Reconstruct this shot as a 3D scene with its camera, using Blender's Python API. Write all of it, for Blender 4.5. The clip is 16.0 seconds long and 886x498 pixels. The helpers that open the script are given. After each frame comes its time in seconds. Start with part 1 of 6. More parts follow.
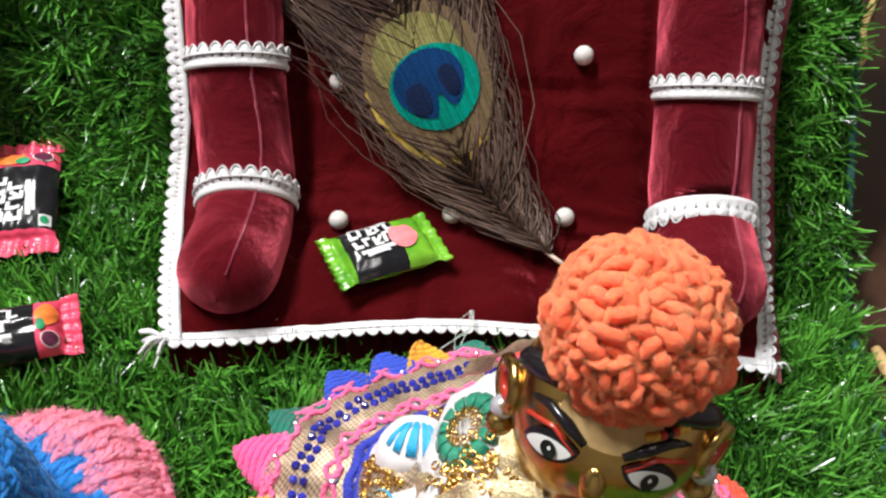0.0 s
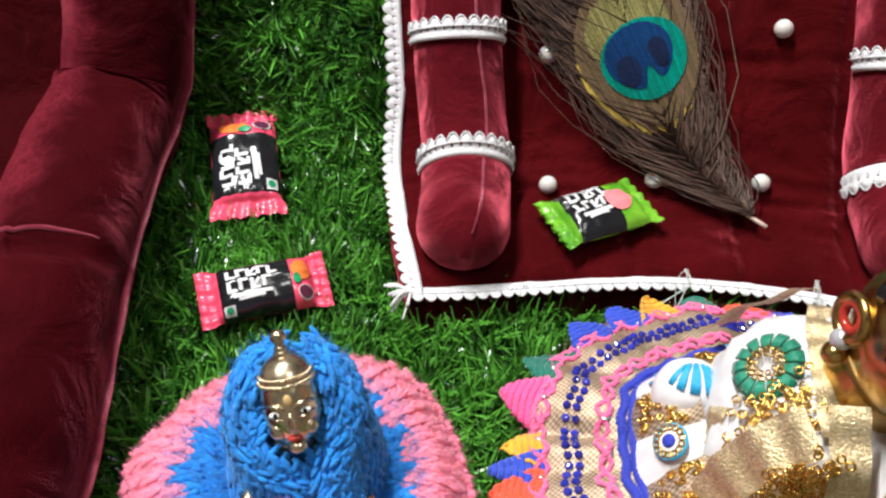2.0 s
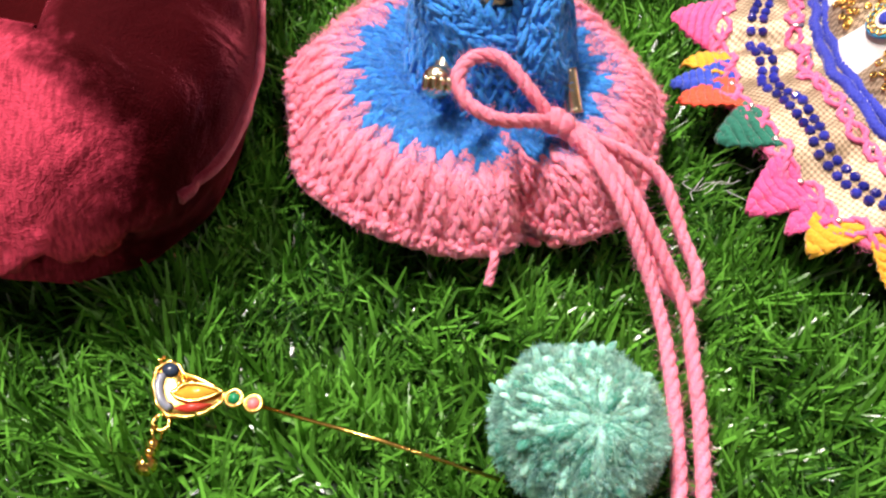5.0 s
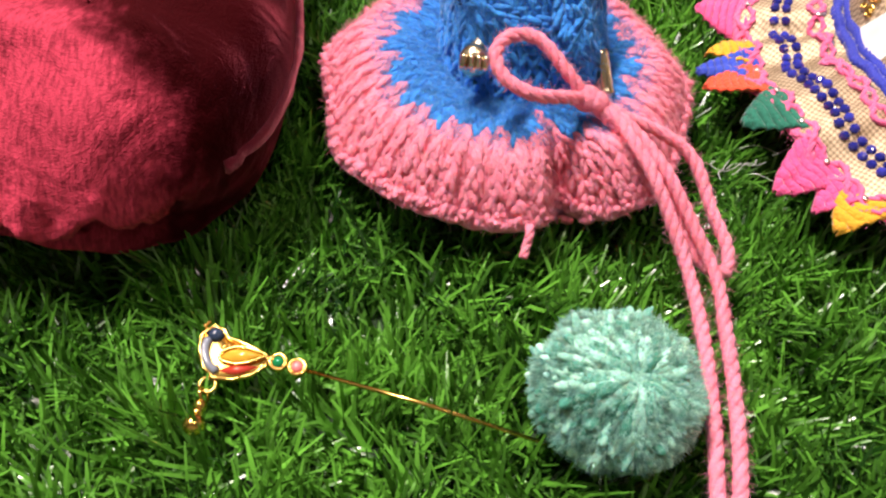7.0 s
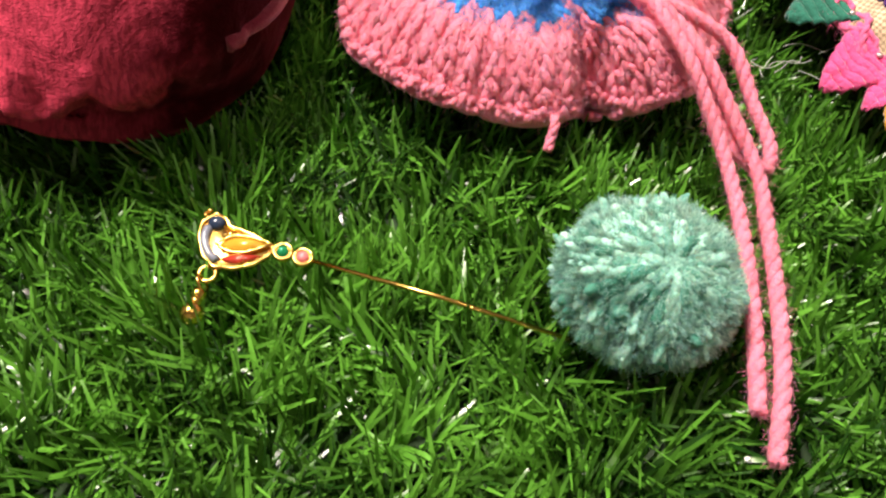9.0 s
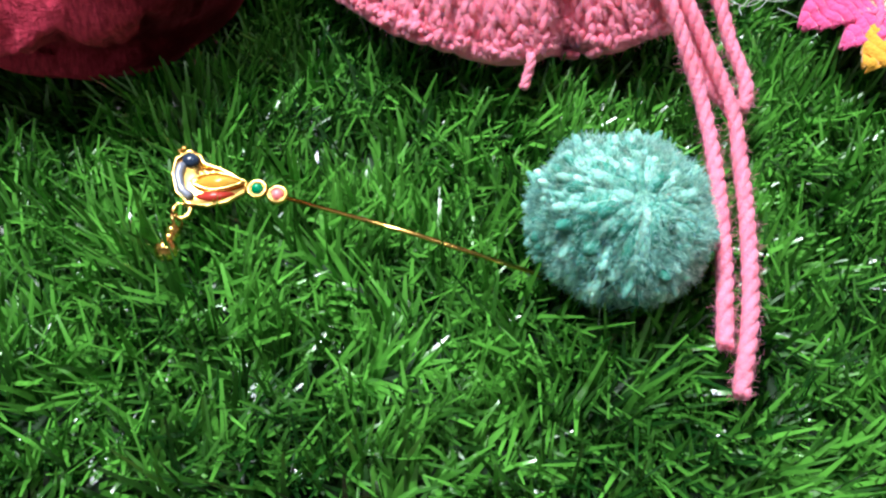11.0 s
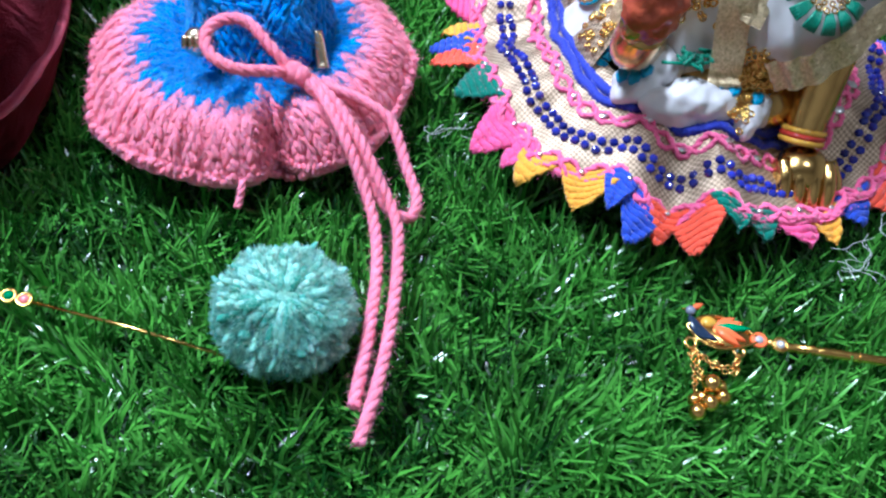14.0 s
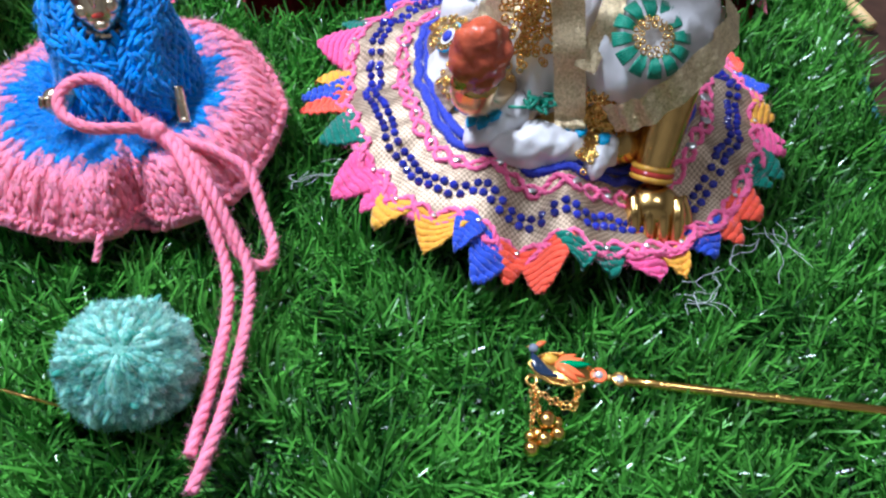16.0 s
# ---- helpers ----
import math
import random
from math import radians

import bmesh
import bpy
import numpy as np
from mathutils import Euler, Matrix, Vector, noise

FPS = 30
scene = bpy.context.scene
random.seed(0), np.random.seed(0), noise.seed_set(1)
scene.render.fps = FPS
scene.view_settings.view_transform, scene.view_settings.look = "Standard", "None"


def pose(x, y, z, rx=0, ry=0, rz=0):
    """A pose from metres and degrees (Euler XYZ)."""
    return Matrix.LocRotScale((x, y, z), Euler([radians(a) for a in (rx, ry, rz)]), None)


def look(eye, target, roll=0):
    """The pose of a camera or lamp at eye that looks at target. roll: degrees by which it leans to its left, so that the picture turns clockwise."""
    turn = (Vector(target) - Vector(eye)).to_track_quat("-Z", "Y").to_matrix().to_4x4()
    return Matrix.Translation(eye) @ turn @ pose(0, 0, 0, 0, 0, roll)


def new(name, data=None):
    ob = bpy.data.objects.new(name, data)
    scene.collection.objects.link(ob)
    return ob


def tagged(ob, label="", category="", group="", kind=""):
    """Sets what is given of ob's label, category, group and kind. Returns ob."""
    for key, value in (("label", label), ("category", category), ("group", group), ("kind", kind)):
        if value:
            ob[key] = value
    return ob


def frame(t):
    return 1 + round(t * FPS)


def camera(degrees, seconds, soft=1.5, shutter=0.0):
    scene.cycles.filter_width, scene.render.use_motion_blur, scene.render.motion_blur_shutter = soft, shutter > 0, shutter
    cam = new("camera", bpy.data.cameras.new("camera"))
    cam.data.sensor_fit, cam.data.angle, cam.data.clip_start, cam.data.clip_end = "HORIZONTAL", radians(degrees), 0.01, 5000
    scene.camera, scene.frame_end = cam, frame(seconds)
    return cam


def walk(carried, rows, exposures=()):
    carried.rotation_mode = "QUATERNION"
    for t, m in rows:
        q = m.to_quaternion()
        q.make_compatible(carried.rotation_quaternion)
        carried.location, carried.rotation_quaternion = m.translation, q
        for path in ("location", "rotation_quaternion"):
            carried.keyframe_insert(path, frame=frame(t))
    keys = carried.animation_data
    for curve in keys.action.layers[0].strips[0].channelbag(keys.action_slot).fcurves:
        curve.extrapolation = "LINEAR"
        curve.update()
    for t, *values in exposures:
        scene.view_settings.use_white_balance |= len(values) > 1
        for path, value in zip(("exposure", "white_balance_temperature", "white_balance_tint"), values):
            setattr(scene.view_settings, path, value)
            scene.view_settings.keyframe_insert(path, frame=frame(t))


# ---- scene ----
cam = camera(55.0, 16.0, soft=2.35)
PATH = [
    (0, (0.018, 0.001, 0.287), (0.002, 1.442, -1.1), 6.4),
    (0.5, (-0.008, -0.007, 0.289), (-0.04, 1.413, -1.12), 6.0),
    (1, (-0.021, -0.007, 0.294), (-0.064, 1.406, -1.121), 5.9),
    (1.5, (-0.039, -0.017, 0.293), (-0.082, 1.395, -1.122), 5.8),
    (2, (-0.068, -0.031, 0.29), (-0.117, 1.379, -1.128), 5.7),
    (2.5, (-0.093, -0.05, 0.277), (-0.144, 1.352, -1.149), 5.9),
    (3, (-0.107, -0.072, 0.248), (-0.153, 1.262, -1.242), 6.4),
    (3.5, (-0.111, -0.079, 0.234), (-0.133, 1.23, -1.278), 6.7),
    (4, (-0.111, -0.086, 0.217), (-0.13, 1.2, -1.315), 6.0),
    (4.5, (-0.118, -0.091, 0.214), (-0.129, 1.188, -1.323), 5.7),
    (5, (-0.118, -0.096, 0.2), (-0.12, 1.169, -1.35), 6.0),
    (5.2, (-0.117, -0.097, 0.198), (-0.115, 1.165, -1.353), 5.9),
    (7.5, (-0.127, -0.112, 0.193), (-0.153, 1.195, -1.32), 6.0),
    (8, (-0.125, -0.113, 0.185), (-0.178, 1.173, -1.346), 5.4),
    (8.5, (-0.124, -0.116, 0.176), (-0.177, 1.17, -1.355), 5.4),
    (9, (-0.122, -0.116, 0.17), (-0.183, 1.138, -1.387), 4.7),
    (9.5, (-0.122, -0.114, 0.166), (-0.165, 1.078, -1.439), 5.1),
    (9.7, (-0.122, -0.114, 0.164), (-0.159, 1.065, -1.451), 5.4),
    (12, (-0.101, -0.127, 0.185), (-0.096, 1.034, -1.444), 7.4),
    (12.5, (-0.086, -0.133, 0.198), (-0.063, 1.076, -1.395), 8.2),
    (13, (-0.074, -0.139, 0.212), (-0.057, 1.12, -1.342), 7.6),
    (13.5, (-0.061, -0.142, 0.218), (-0.045, 1.149, -1.309), 6.6),
    (14, (-0.043, -0.142, 0.223), (-0.014, 1.155, -1.3), 6.1),
    (14.5, (-0.019, -0.139, 0.23), (0.005, 1.168, -1.283), 5.3),
    (15, (0.004, -0.141, 0.232), (0.039, 1.177, -1.271), 4.8),
    (15.5, (0.007, -0.143, 0.234), (0.036, 1.193, -1.253), 4.2),
    (16, (0.003, -0.14, 0.236), (0.037, 1.199, -1.249), 4.4),
]
EXPOSURES = [(0, -0.38, 6250, 9), (2.4, -0.42, 6200, 9), (3.2, -0.1, 6900, 18), (5.2, -0.12, 7000, 17), (7.3, -0.24, 7200, 17), (9.7, -0.18, 7500, 16), (11.8, -0.1, 4900, 6), (13.4, -0.16, 4900, 7), (14.6, -0.30, 4950, 8), (16, -0.30, 5100, 10)]
walk(cam, [(t, look(eye, target, roll)) for t, eye, target, roll in PATH], EXPOSURES)

# ---- light ----
world = bpy.data.worlds.new("room_air")
scene.world = world
world.use_nodes = True
world.node_tree.nodes["Background"].inputs[0].default_value = (0.5, 0.55, 0.6, 1)
world.node_tree.nodes["Background"].inputs[1].default_value = 0.07


def area_lamp(name, eye, target, sx, sy, watts, colour):
    data = bpy.data.lights.new(name, "AREA")
    data.shape, data.size, data.size_y, data.energy, data.color = "RECTANGLE", sx, sy, watts, colour
    ob = new(name, data)
    ob.matrix_world = look(eye, target)
    return ob


area_lamp("tube_light_glow", (-0.68, 0.38, 1.60), (-0.05, 0.1, 0.0), 0.9, 0.08, 76, (1.0, 0.97, 0.92))
# Unseen fill light, added at the front right to soften the shadows.
area_lamp("ceiling_lamp_glow", (0.35, -0.1, 1.75), (0.0, 0.1, 0.0), 0.25, 0.25, 7, (1.0, 0.95, 0.88))


# ---- materials ----
def nodes_of(name):
    m = bpy.data.materials.new(name)
    m.use_nodes = True
    return m, m.node_tree.nodes, m.node_tree.links, m.node_tree.nodes["Principled BSDF"]


def material(name, colour, rough=0.6, metal=0.0, grain=400.0, bump=0.3, vary=0.25, sheen=0.0, tint=(1, 1, 1), island=False,
             per_object=False, specular=0.5, coarse=40.0, second=None, subsurface=0.0, height=0.0004):
    """A surface with colour that varies at two scales, and fine relief."""
    m, n, l, b = nodes_of(name)
    geo = n.new("ShaderNodeTexCoord")
    fine, big = n.new("ShaderNodeTexNoise"), n.new("ShaderNodeTexNoise")
    fine.inputs["Scale"].default_value, big.inputs["Scale"].default_value = grain, coarse
    fine.inputs["Detail"].default_value = 3
    for t in (fine, big):
        l.new(geo.outputs["Object"], t.inputs["Vector"])
    mix = n.new("ShaderNodeMath")
    mix.operation = "ADD"
    l.new(fine.outputs["Fac"], mix.inputs[0])
    l.new(big.outputs["Fac"], mix.inputs[1])
    fac = mix.outputs[0]
    if island or per_object:
        src = n.new("ShaderNodeNewGeometry") if island else n.new("ShaderNodeObjectInfo")
        add = n.new("ShaderNodeMath")
        add.operation = "MULTIPLY_ADD"
        l.new(src.outputs["Random Per Island" if island else "Random"], add.inputs[0])
        add.inputs[1].default_value = 0.9
        l.new(fac, add.inputs[2])
        sub = n.new("ShaderNodeMath")
        sub.operation = "SUBTRACT"
        l.new(add.outputs[0], sub.inputs[0])
        sub.inputs[1].default_value = 0.45
        fac = sub.outputs[0]
    ramp = n.new("ShaderNodeMapRange")
    ramp.inputs["From Min"].default_value, ramp.inputs["From Max"].default_value = 0.55, 1.45
    l.new(fac, ramp.inputs["Value"])
    c = n.new("ShaderNodeMix")
    c.data_type = "RGBA"
    dark = tuple(v * (1 - vary) for v in colour)
    light = second or tuple(min(1, v * (1 + vary)) for v in colour)
    c.inputs["A"].default_value, c.inputs["B"].default_value = (*dark, 1), (*light, 1)
    l.new(ramp.outputs[0], c.inputs["Factor"])
    l.new(c.outputs["Result"], b.inputs["Base Color"])
    b.inputs["Roughness"].default_value, b.inputs["Metallic"].default_value = rough, metal
    b.inputs["Specular IOR Level"].default_value = specular
    if sheen:
        b.inputs["Sheen Weight"].default_value, b.inputs["Sheen Roughness"].default_value = sheen, 0.35
        b.inputs["Sheen Tint"].default_value = (*tint, 1)
    if subsurface:
        b.inputs["Subsurface Weight"].default_value, b.inputs["Subsurface Scale"].default_value = subsurface, 0.002
    if bump:
        bp = n.new("ShaderNodeBump")
        bp.inputs["Strength"].default_value, bp.inputs["Distance"].default_value = bump, height
        l.new(fine.outputs["Fac"], bp.inputs["Height"])
        l.new(bp.outputs[0], b.inputs["Normal"])
    return m


def weave(m, scale, depth=0.0003, tone=0.0):
    """Adds the crossing threads of a woven cloth to a material's relief, and their two tones."""
    n, l = m.node_tree.nodes, m.node_tree.links
    b = n["Principled BSDF"]
    tc = n.new("ShaderNodeTexCoord")
    ch = n.new("ShaderNodeTexChecker")
    ch.inputs["Scale"].default_value = scale
    flat = n.new("ShaderNodeMapping")
    flat.inputs["Scale"].default_value = (1, 1, 0) if tone else (1, 1, 1)
    l.new(tc.outputs["Object"], flat.inputs["Vector"])
    l.new(flat.outputs[0], ch.inputs["Vector"])
    bp = n.new("ShaderNodeBump")
    bp.inputs["Strength"].default_value, bp.inputs["Distance"].default_value = 0.8, depth
    l.new(ch.outputs["Fac"], bp.inputs["Height"])
    if tone:
        mul = n.new("ShaderNodeMix")
        mul.data_type, mul.blend_type = "RGBA", "MULTIPLY"
        ch.inputs["Color1"].default_value, ch.inputs["Color2"].default_value = (1, 1, 1, 1), (1 - tone, 1 - tone * 1.05, 1 - tone * 1.1, 1)
        mul.inputs["Factor"].default_value = 1.0
        l.new(b.inputs["Base Color"].links[0].from_socket, mul.inputs["A"])
        l.new(ch.outputs["Color"], mul.inputs["B"])
        l.new(mul.outputs["Result"], b.inputs["Base Color"])
    if b.inputs["Normal"].links:
        l.new(b.inputs["Normal"].links[0].from_socket, bp.inputs["Normal"])
    l.new(bp.outputs[0], b.inputs["Normal"])
    return m


def velvet(name, colour, tint, gloss=0.5, spread=0.4, nap=1.0):
    """Crushed pile: dark cloth with a coloured gloss that breaks up where the pile lies differently."""
    m = material(name, colour, rough=0.7, grain=1800, coarse=22, vary=0.5, sheen=0.12, tint=tint, bump=1.0, specular=0.08)
    n, l = m.node_tree.nodes, m.node_tree.links
    p = n["Principled BSDF"]
    p.inputs["Sheen Roughness"].default_value = 0.30
    p.inputs["Specular Tint"].default_value = (*tint, 1)
    tc, no, mr = n.new("ShaderNodeTexCoord"), n.new("ShaderNodeTexNoise"), n.new("ShaderNodeMapRange")
    no.inputs["Scale"].default_value, no.inputs["Detail"].default_value, no.inputs["Distortion"].default_value = 34, 6, 0.8
    l.new(tc.outputs["Object"], no.inputs["Vector"])
    l.new(no.outputs["Fac"], mr.inputs["Value"])
    mr.inputs["From Min"].default_value, mr.inputs["From Max"].default_value = 0.35, 0.65
    mr.inputs["To Min"].default_value, mr.inputs["To Max"].default_value = 0.0, 1.0
    weight = n.new("ShaderNodeMath")
    weight.operation = "MULTIPLY"
    weight.inputs[1].default_value = nap
    l.new(mr.outputs[0], weight.inputs[0])
    l.new(weight.outputs[0], p.inputs["Sheen Weight"])
    bp = n.new("ShaderNodeBump")
    bp.inputs["Strength"].default_value, bp.inputs["Distance"].default_value = 0.8, 0.006
    l.new(no.outputs["Fac"], bp.inputs["Height"])
    l.new(p.inputs["Normal"].links[0].from_socket, bp.inputs["Normal"])
    l.new(bp.outputs[0], p.inputs["Normal"])
    pile, add = n.new("ShaderNodeBsdfSheen"), n.new("ShaderNodeAddShader")
    pile.distribution = "ASHIKHMIN"
    pile.inputs["Roughness"].default_value = spread
    patch = n.new("ShaderNodeMix")
    patch.data_type = "RGBA"
    patch.inputs["A"].default_value = (*(v * gloss * 0.25 for v in tint), 1)
    patch.inputs["B"].default_value = (*(v * gloss for v in tint), 1)
    l.new(mr.outputs[0], patch.inputs["Factor"])
    l.new(patch.outputs["Result"], pile.inputs["Color"])
    l.new(bp.outputs[0], pile.inputs["Normal"])
    l.new(p.outputs[0], add.inputs[0])
    l.new(pile.outputs[0], add.inputs[1])
    l.new(add.outputs[0], n["Material Output"].inputs["Surface"])
    return m


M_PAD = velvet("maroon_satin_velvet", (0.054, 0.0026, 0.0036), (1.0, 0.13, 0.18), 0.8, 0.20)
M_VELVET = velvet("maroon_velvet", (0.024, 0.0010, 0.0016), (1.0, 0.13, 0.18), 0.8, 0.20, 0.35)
# Lighter copy of the mattress velvet, the bolsters' lit sheen put in its colour.
M_LITVELVET = velvet("lit_maroon_velvet", (0.085, 0.005, 0.009), (1.0, 0.16, 0.23), 0.95, 0.36)


def lit_velvet(name, dark, light, tint):
    """Velvet with light on its front and inner flank painted in, ragged-edged."""
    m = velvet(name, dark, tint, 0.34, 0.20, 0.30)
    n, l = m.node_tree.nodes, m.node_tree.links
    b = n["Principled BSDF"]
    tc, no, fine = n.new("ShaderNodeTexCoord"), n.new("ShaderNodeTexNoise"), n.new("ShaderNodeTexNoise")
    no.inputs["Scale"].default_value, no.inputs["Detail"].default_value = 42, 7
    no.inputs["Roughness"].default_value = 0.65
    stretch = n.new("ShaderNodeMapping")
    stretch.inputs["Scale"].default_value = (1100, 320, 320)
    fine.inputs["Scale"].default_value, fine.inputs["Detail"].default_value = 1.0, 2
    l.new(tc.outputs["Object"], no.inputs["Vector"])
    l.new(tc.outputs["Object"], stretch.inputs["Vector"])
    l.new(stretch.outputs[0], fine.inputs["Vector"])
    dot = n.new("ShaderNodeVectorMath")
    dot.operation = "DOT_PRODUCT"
    dot.inputs[1].default_value = LIT_FRONT[:3]
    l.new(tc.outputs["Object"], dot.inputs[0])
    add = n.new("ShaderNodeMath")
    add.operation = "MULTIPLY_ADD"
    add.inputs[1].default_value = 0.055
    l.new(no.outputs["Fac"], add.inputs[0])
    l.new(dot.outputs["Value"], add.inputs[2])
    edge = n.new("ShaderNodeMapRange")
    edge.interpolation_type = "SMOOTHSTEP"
    edge.inputs["From Min"].default_value, edge.inputs["From Max"].default_value = LIT_FRONT[3] + 0.018, LIT_FRONT[3] + 0.042
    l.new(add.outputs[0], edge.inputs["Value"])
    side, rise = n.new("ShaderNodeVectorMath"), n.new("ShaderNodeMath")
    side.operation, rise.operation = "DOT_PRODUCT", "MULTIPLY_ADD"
    side.inputs[1].default_value = LIT_FLANK[:3]
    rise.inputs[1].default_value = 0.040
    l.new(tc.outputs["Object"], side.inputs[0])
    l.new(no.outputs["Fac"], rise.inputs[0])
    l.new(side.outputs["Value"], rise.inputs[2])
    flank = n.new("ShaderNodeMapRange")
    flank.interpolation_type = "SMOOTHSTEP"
    flank.inputs["From Min"].default_value, flank.inputs["From Max"].default_value = LIT_FLANK[3] + 0.024, LIT_FLANK[3] + 0.046
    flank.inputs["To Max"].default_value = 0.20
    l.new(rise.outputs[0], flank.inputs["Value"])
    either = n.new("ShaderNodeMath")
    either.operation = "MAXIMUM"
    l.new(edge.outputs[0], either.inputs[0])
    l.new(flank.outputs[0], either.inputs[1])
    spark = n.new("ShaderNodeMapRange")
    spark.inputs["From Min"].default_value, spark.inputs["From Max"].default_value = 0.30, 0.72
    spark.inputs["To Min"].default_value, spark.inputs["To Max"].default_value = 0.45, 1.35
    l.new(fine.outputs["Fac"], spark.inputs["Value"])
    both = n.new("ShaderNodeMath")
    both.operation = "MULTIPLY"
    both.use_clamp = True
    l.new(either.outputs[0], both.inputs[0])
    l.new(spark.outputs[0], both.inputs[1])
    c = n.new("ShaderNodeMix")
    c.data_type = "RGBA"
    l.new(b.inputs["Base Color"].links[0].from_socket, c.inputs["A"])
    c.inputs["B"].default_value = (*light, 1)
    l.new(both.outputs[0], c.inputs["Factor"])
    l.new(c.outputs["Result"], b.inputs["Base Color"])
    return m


# Planes past which the velvet is painted lighter, as if lit: front, inner flank.
LIT_FRONT = (-0.62, -0.78, 0.20, 0.1045)
LIT_FLANK = (-1.0, -0.09, 0.0, 0.2045)
M_PLUSH = lit_velvet("part_lit_maroon_velvet", (0.028, 0.0012, 0.0022), (0.54, 0.050, 0.096), (1.0, 0.16, 0.24))
M_PIPING = velvet("maroon_piping", (0.16, 0.015, 0.03), (1.0, 0.35, 0.45), 1.0, 0.5)
M_GRASS = material("grass_plastic", (0.030, 0.160, 0.020), rough=0.24, grain=60, coarse=18, vary=0.7, island=True, specular=0.7,
                   second=(0.125, 0.40, 0.045), bump=0)
M_BACKING = material("mat_backing", (0.012, 0.035, 0.01), rough=0.9, grain=300, vary=0.5)
M_HEM = material("mat_hem", (0.02, 0.10, 0.09), rough=0.8, grain=500, vary=0.4)
M_LACE = weave(material("white_lace", (0.72, 0.715, 0.73), rough=0.85, grain=1500, bump=0.9, vary=0.25, sheen=0.3), 700, 0.0006)
M_PEARL = material("pearl", (0.62, 0.59, 0.56), rough=0.18, grain=200, bump=0, vary=0.04, subsurface=0.3)
M_PINK = material("pink_yarn", (0.95, 0.235, 0.345), rough=0.85, grain=1300, bump=0.8, vary=0.12, sheen=0.35, tint=(1, 0.55, 0.65), island=True, subsurface=0.35, height=0.0007)
M_BLUE = material("blue_yarn", (0.014, 0.22, 0.66), rough=0.8, grain=1300, bump=0.8, vary=0.3, sheen=0.45, tint=(0.6, 0.8, 1), island=True, subsurface=0.25, height=0.0007)
M_MINT = material("mint_yarn", (0.085, 0.47, 0.35), rough=0.85, grain=1200, bump=0.6, vary=0.45, sheen=0.18, tint=(0.8, 1, 1), island=True, subsurface=0.3,
                  second=(0.48, 0.85, 0.74))
M_ORANGE = material("orange_yarn", (1.0, 0.175, 0.075), rough=0.85, grain=1200, bump=1.0, vary=0.10, sheen=0.6, tint=(1, 0.45, 0.28), island=True, subsurface=0.8)
M_BRASS = material("polished_brass", (0.62, 0.40, 0.13), rough=0.22, metal=1.0, grain=250, bump=0.08, vary=0.25)
M_DARKBRASS = material("aged_brass", (0.72, 0.56, 0.39), rough=0.27, metal=1.0, grain=300, bump=0.3, vary=0.5)
M_GOLD = material("gold_plate", (0.80, 0.50, 0.13), rough=0.2, metal=1.0, grain=400, bump=0.1, vary=0.2)
M_GOLDCLOTH = weave(material("gold_tissue", (0.70, 0.51, 0.25), rough=0.36, metal=0.70, grain=1400, bump=0.9, vary=0.4, coarse=900, height=0.0006, second=(0.98, 0.82, 0.52)), 900, 0.0006)
M_BROCADE = weave(material("gold_brocade", (0.46, 0.32, 0.20), rough=0.52, metal=0.65, grain=2400, coarse=200, bump=0.6, vary=0.3, height=0.0003, second=(0.80, 0.63, 0.46)), 1050, 0.0005, 0.5)
M_NET = weave(material("silver_net", (0.42, 0.40, 0.46), rough=0.3, metal=0.6, grain=900, bump=0.8, vary=0.5), 1200)
M_WHITE = material("white_satin", (0.70, 0.68, 0.69), rough=0.38, grain=160, bump=0.3, height=0.0010, vary=0.10, sheen=0.15)
M_GREENTHREAD = material("green_thread", (0.012, 0.22, 0.13), rough=0.5, grain=1500, bump=0.8, vary=0.3, sheen=0.4)
M_CYANTHREAD = material("cyan_thread", (0.02, 0.32, 0.58), rough=0.5, grain=1500, bump=0.8, vary=0.3, sheen=0.4)
M_ROYAL = material("royal_blue_cord", (0.02, 0.035, 0.40), rough=0.7, grain=1500, bump=0.8, vary=0.35, sheen=0.4)
M_HOTPINK = material("hot_pink_braid", (0.90, 0.14, 0.32), rough=0.8, grain=1500, bump=0.8, vary=0.25, sheen=0.5)
M_BEAD = material("blue_bead", (0.022, 0.028, 0.30), rough=0.08, grain=300, bump=0, vary=0.4, per_object=True, specular=0.9)
M_MIRROR = material("mirror_disc", (0.86, 0.86, 0.87), rough=0.28, metal=1.0, grain=200, bump=0.05, vary=0.2)
PETAL = {
    "pink": material("pink_felt", (0.83, 0.10, 0.30), rough=0.9, grain=900, bump=1.0, height=0.0007, vary=0.2, sheen=0.4),
    "yellow": material("yellow_felt", (0.76, 0.37, 0.03), rough=0.9, grain=900, bump=1.0, height=0.0007, vary=0.25, sheen=0.4),
    "blue": material("blue_felt", (0.03, 0.07, 0.50), rough=0.9, grain=900, bump=1.0, height=0.0007, vary=0.25, sheen=0.4),
    "red": material("red_felt", (0.82, 0.09, 0.04), rough=0.9, grain=900, bump=1.0, height=0.0007, vary=0.2, sheen=0.4),
    "green": material("green_felt", (0.01, 0.16, 0.11), rough=0.9, grain=900, bump=1.0, height=0.0007, vary=0.3, sheen=0.4)}
M_WRAPPINK = material("pink_wrapper", (0.74, 0.07, 0.14), rough=0.22, grain=120, bump=0.25, vary=0.15, height=0.001)
M_WRAPGREEN = material("green_wrapper", (0.045, 0.27, 0.012), rough=0.22, grain=120, bump=0.25, vary=0.3, height=0.001, second=(0.24, 0.54, 0.035))
M_WRAPBLACK = material("black_wrapper", (0.012, 0.012, 0.014), rough=0.2, grain=120, bump=0.25, vary=0.3, height=0.001)
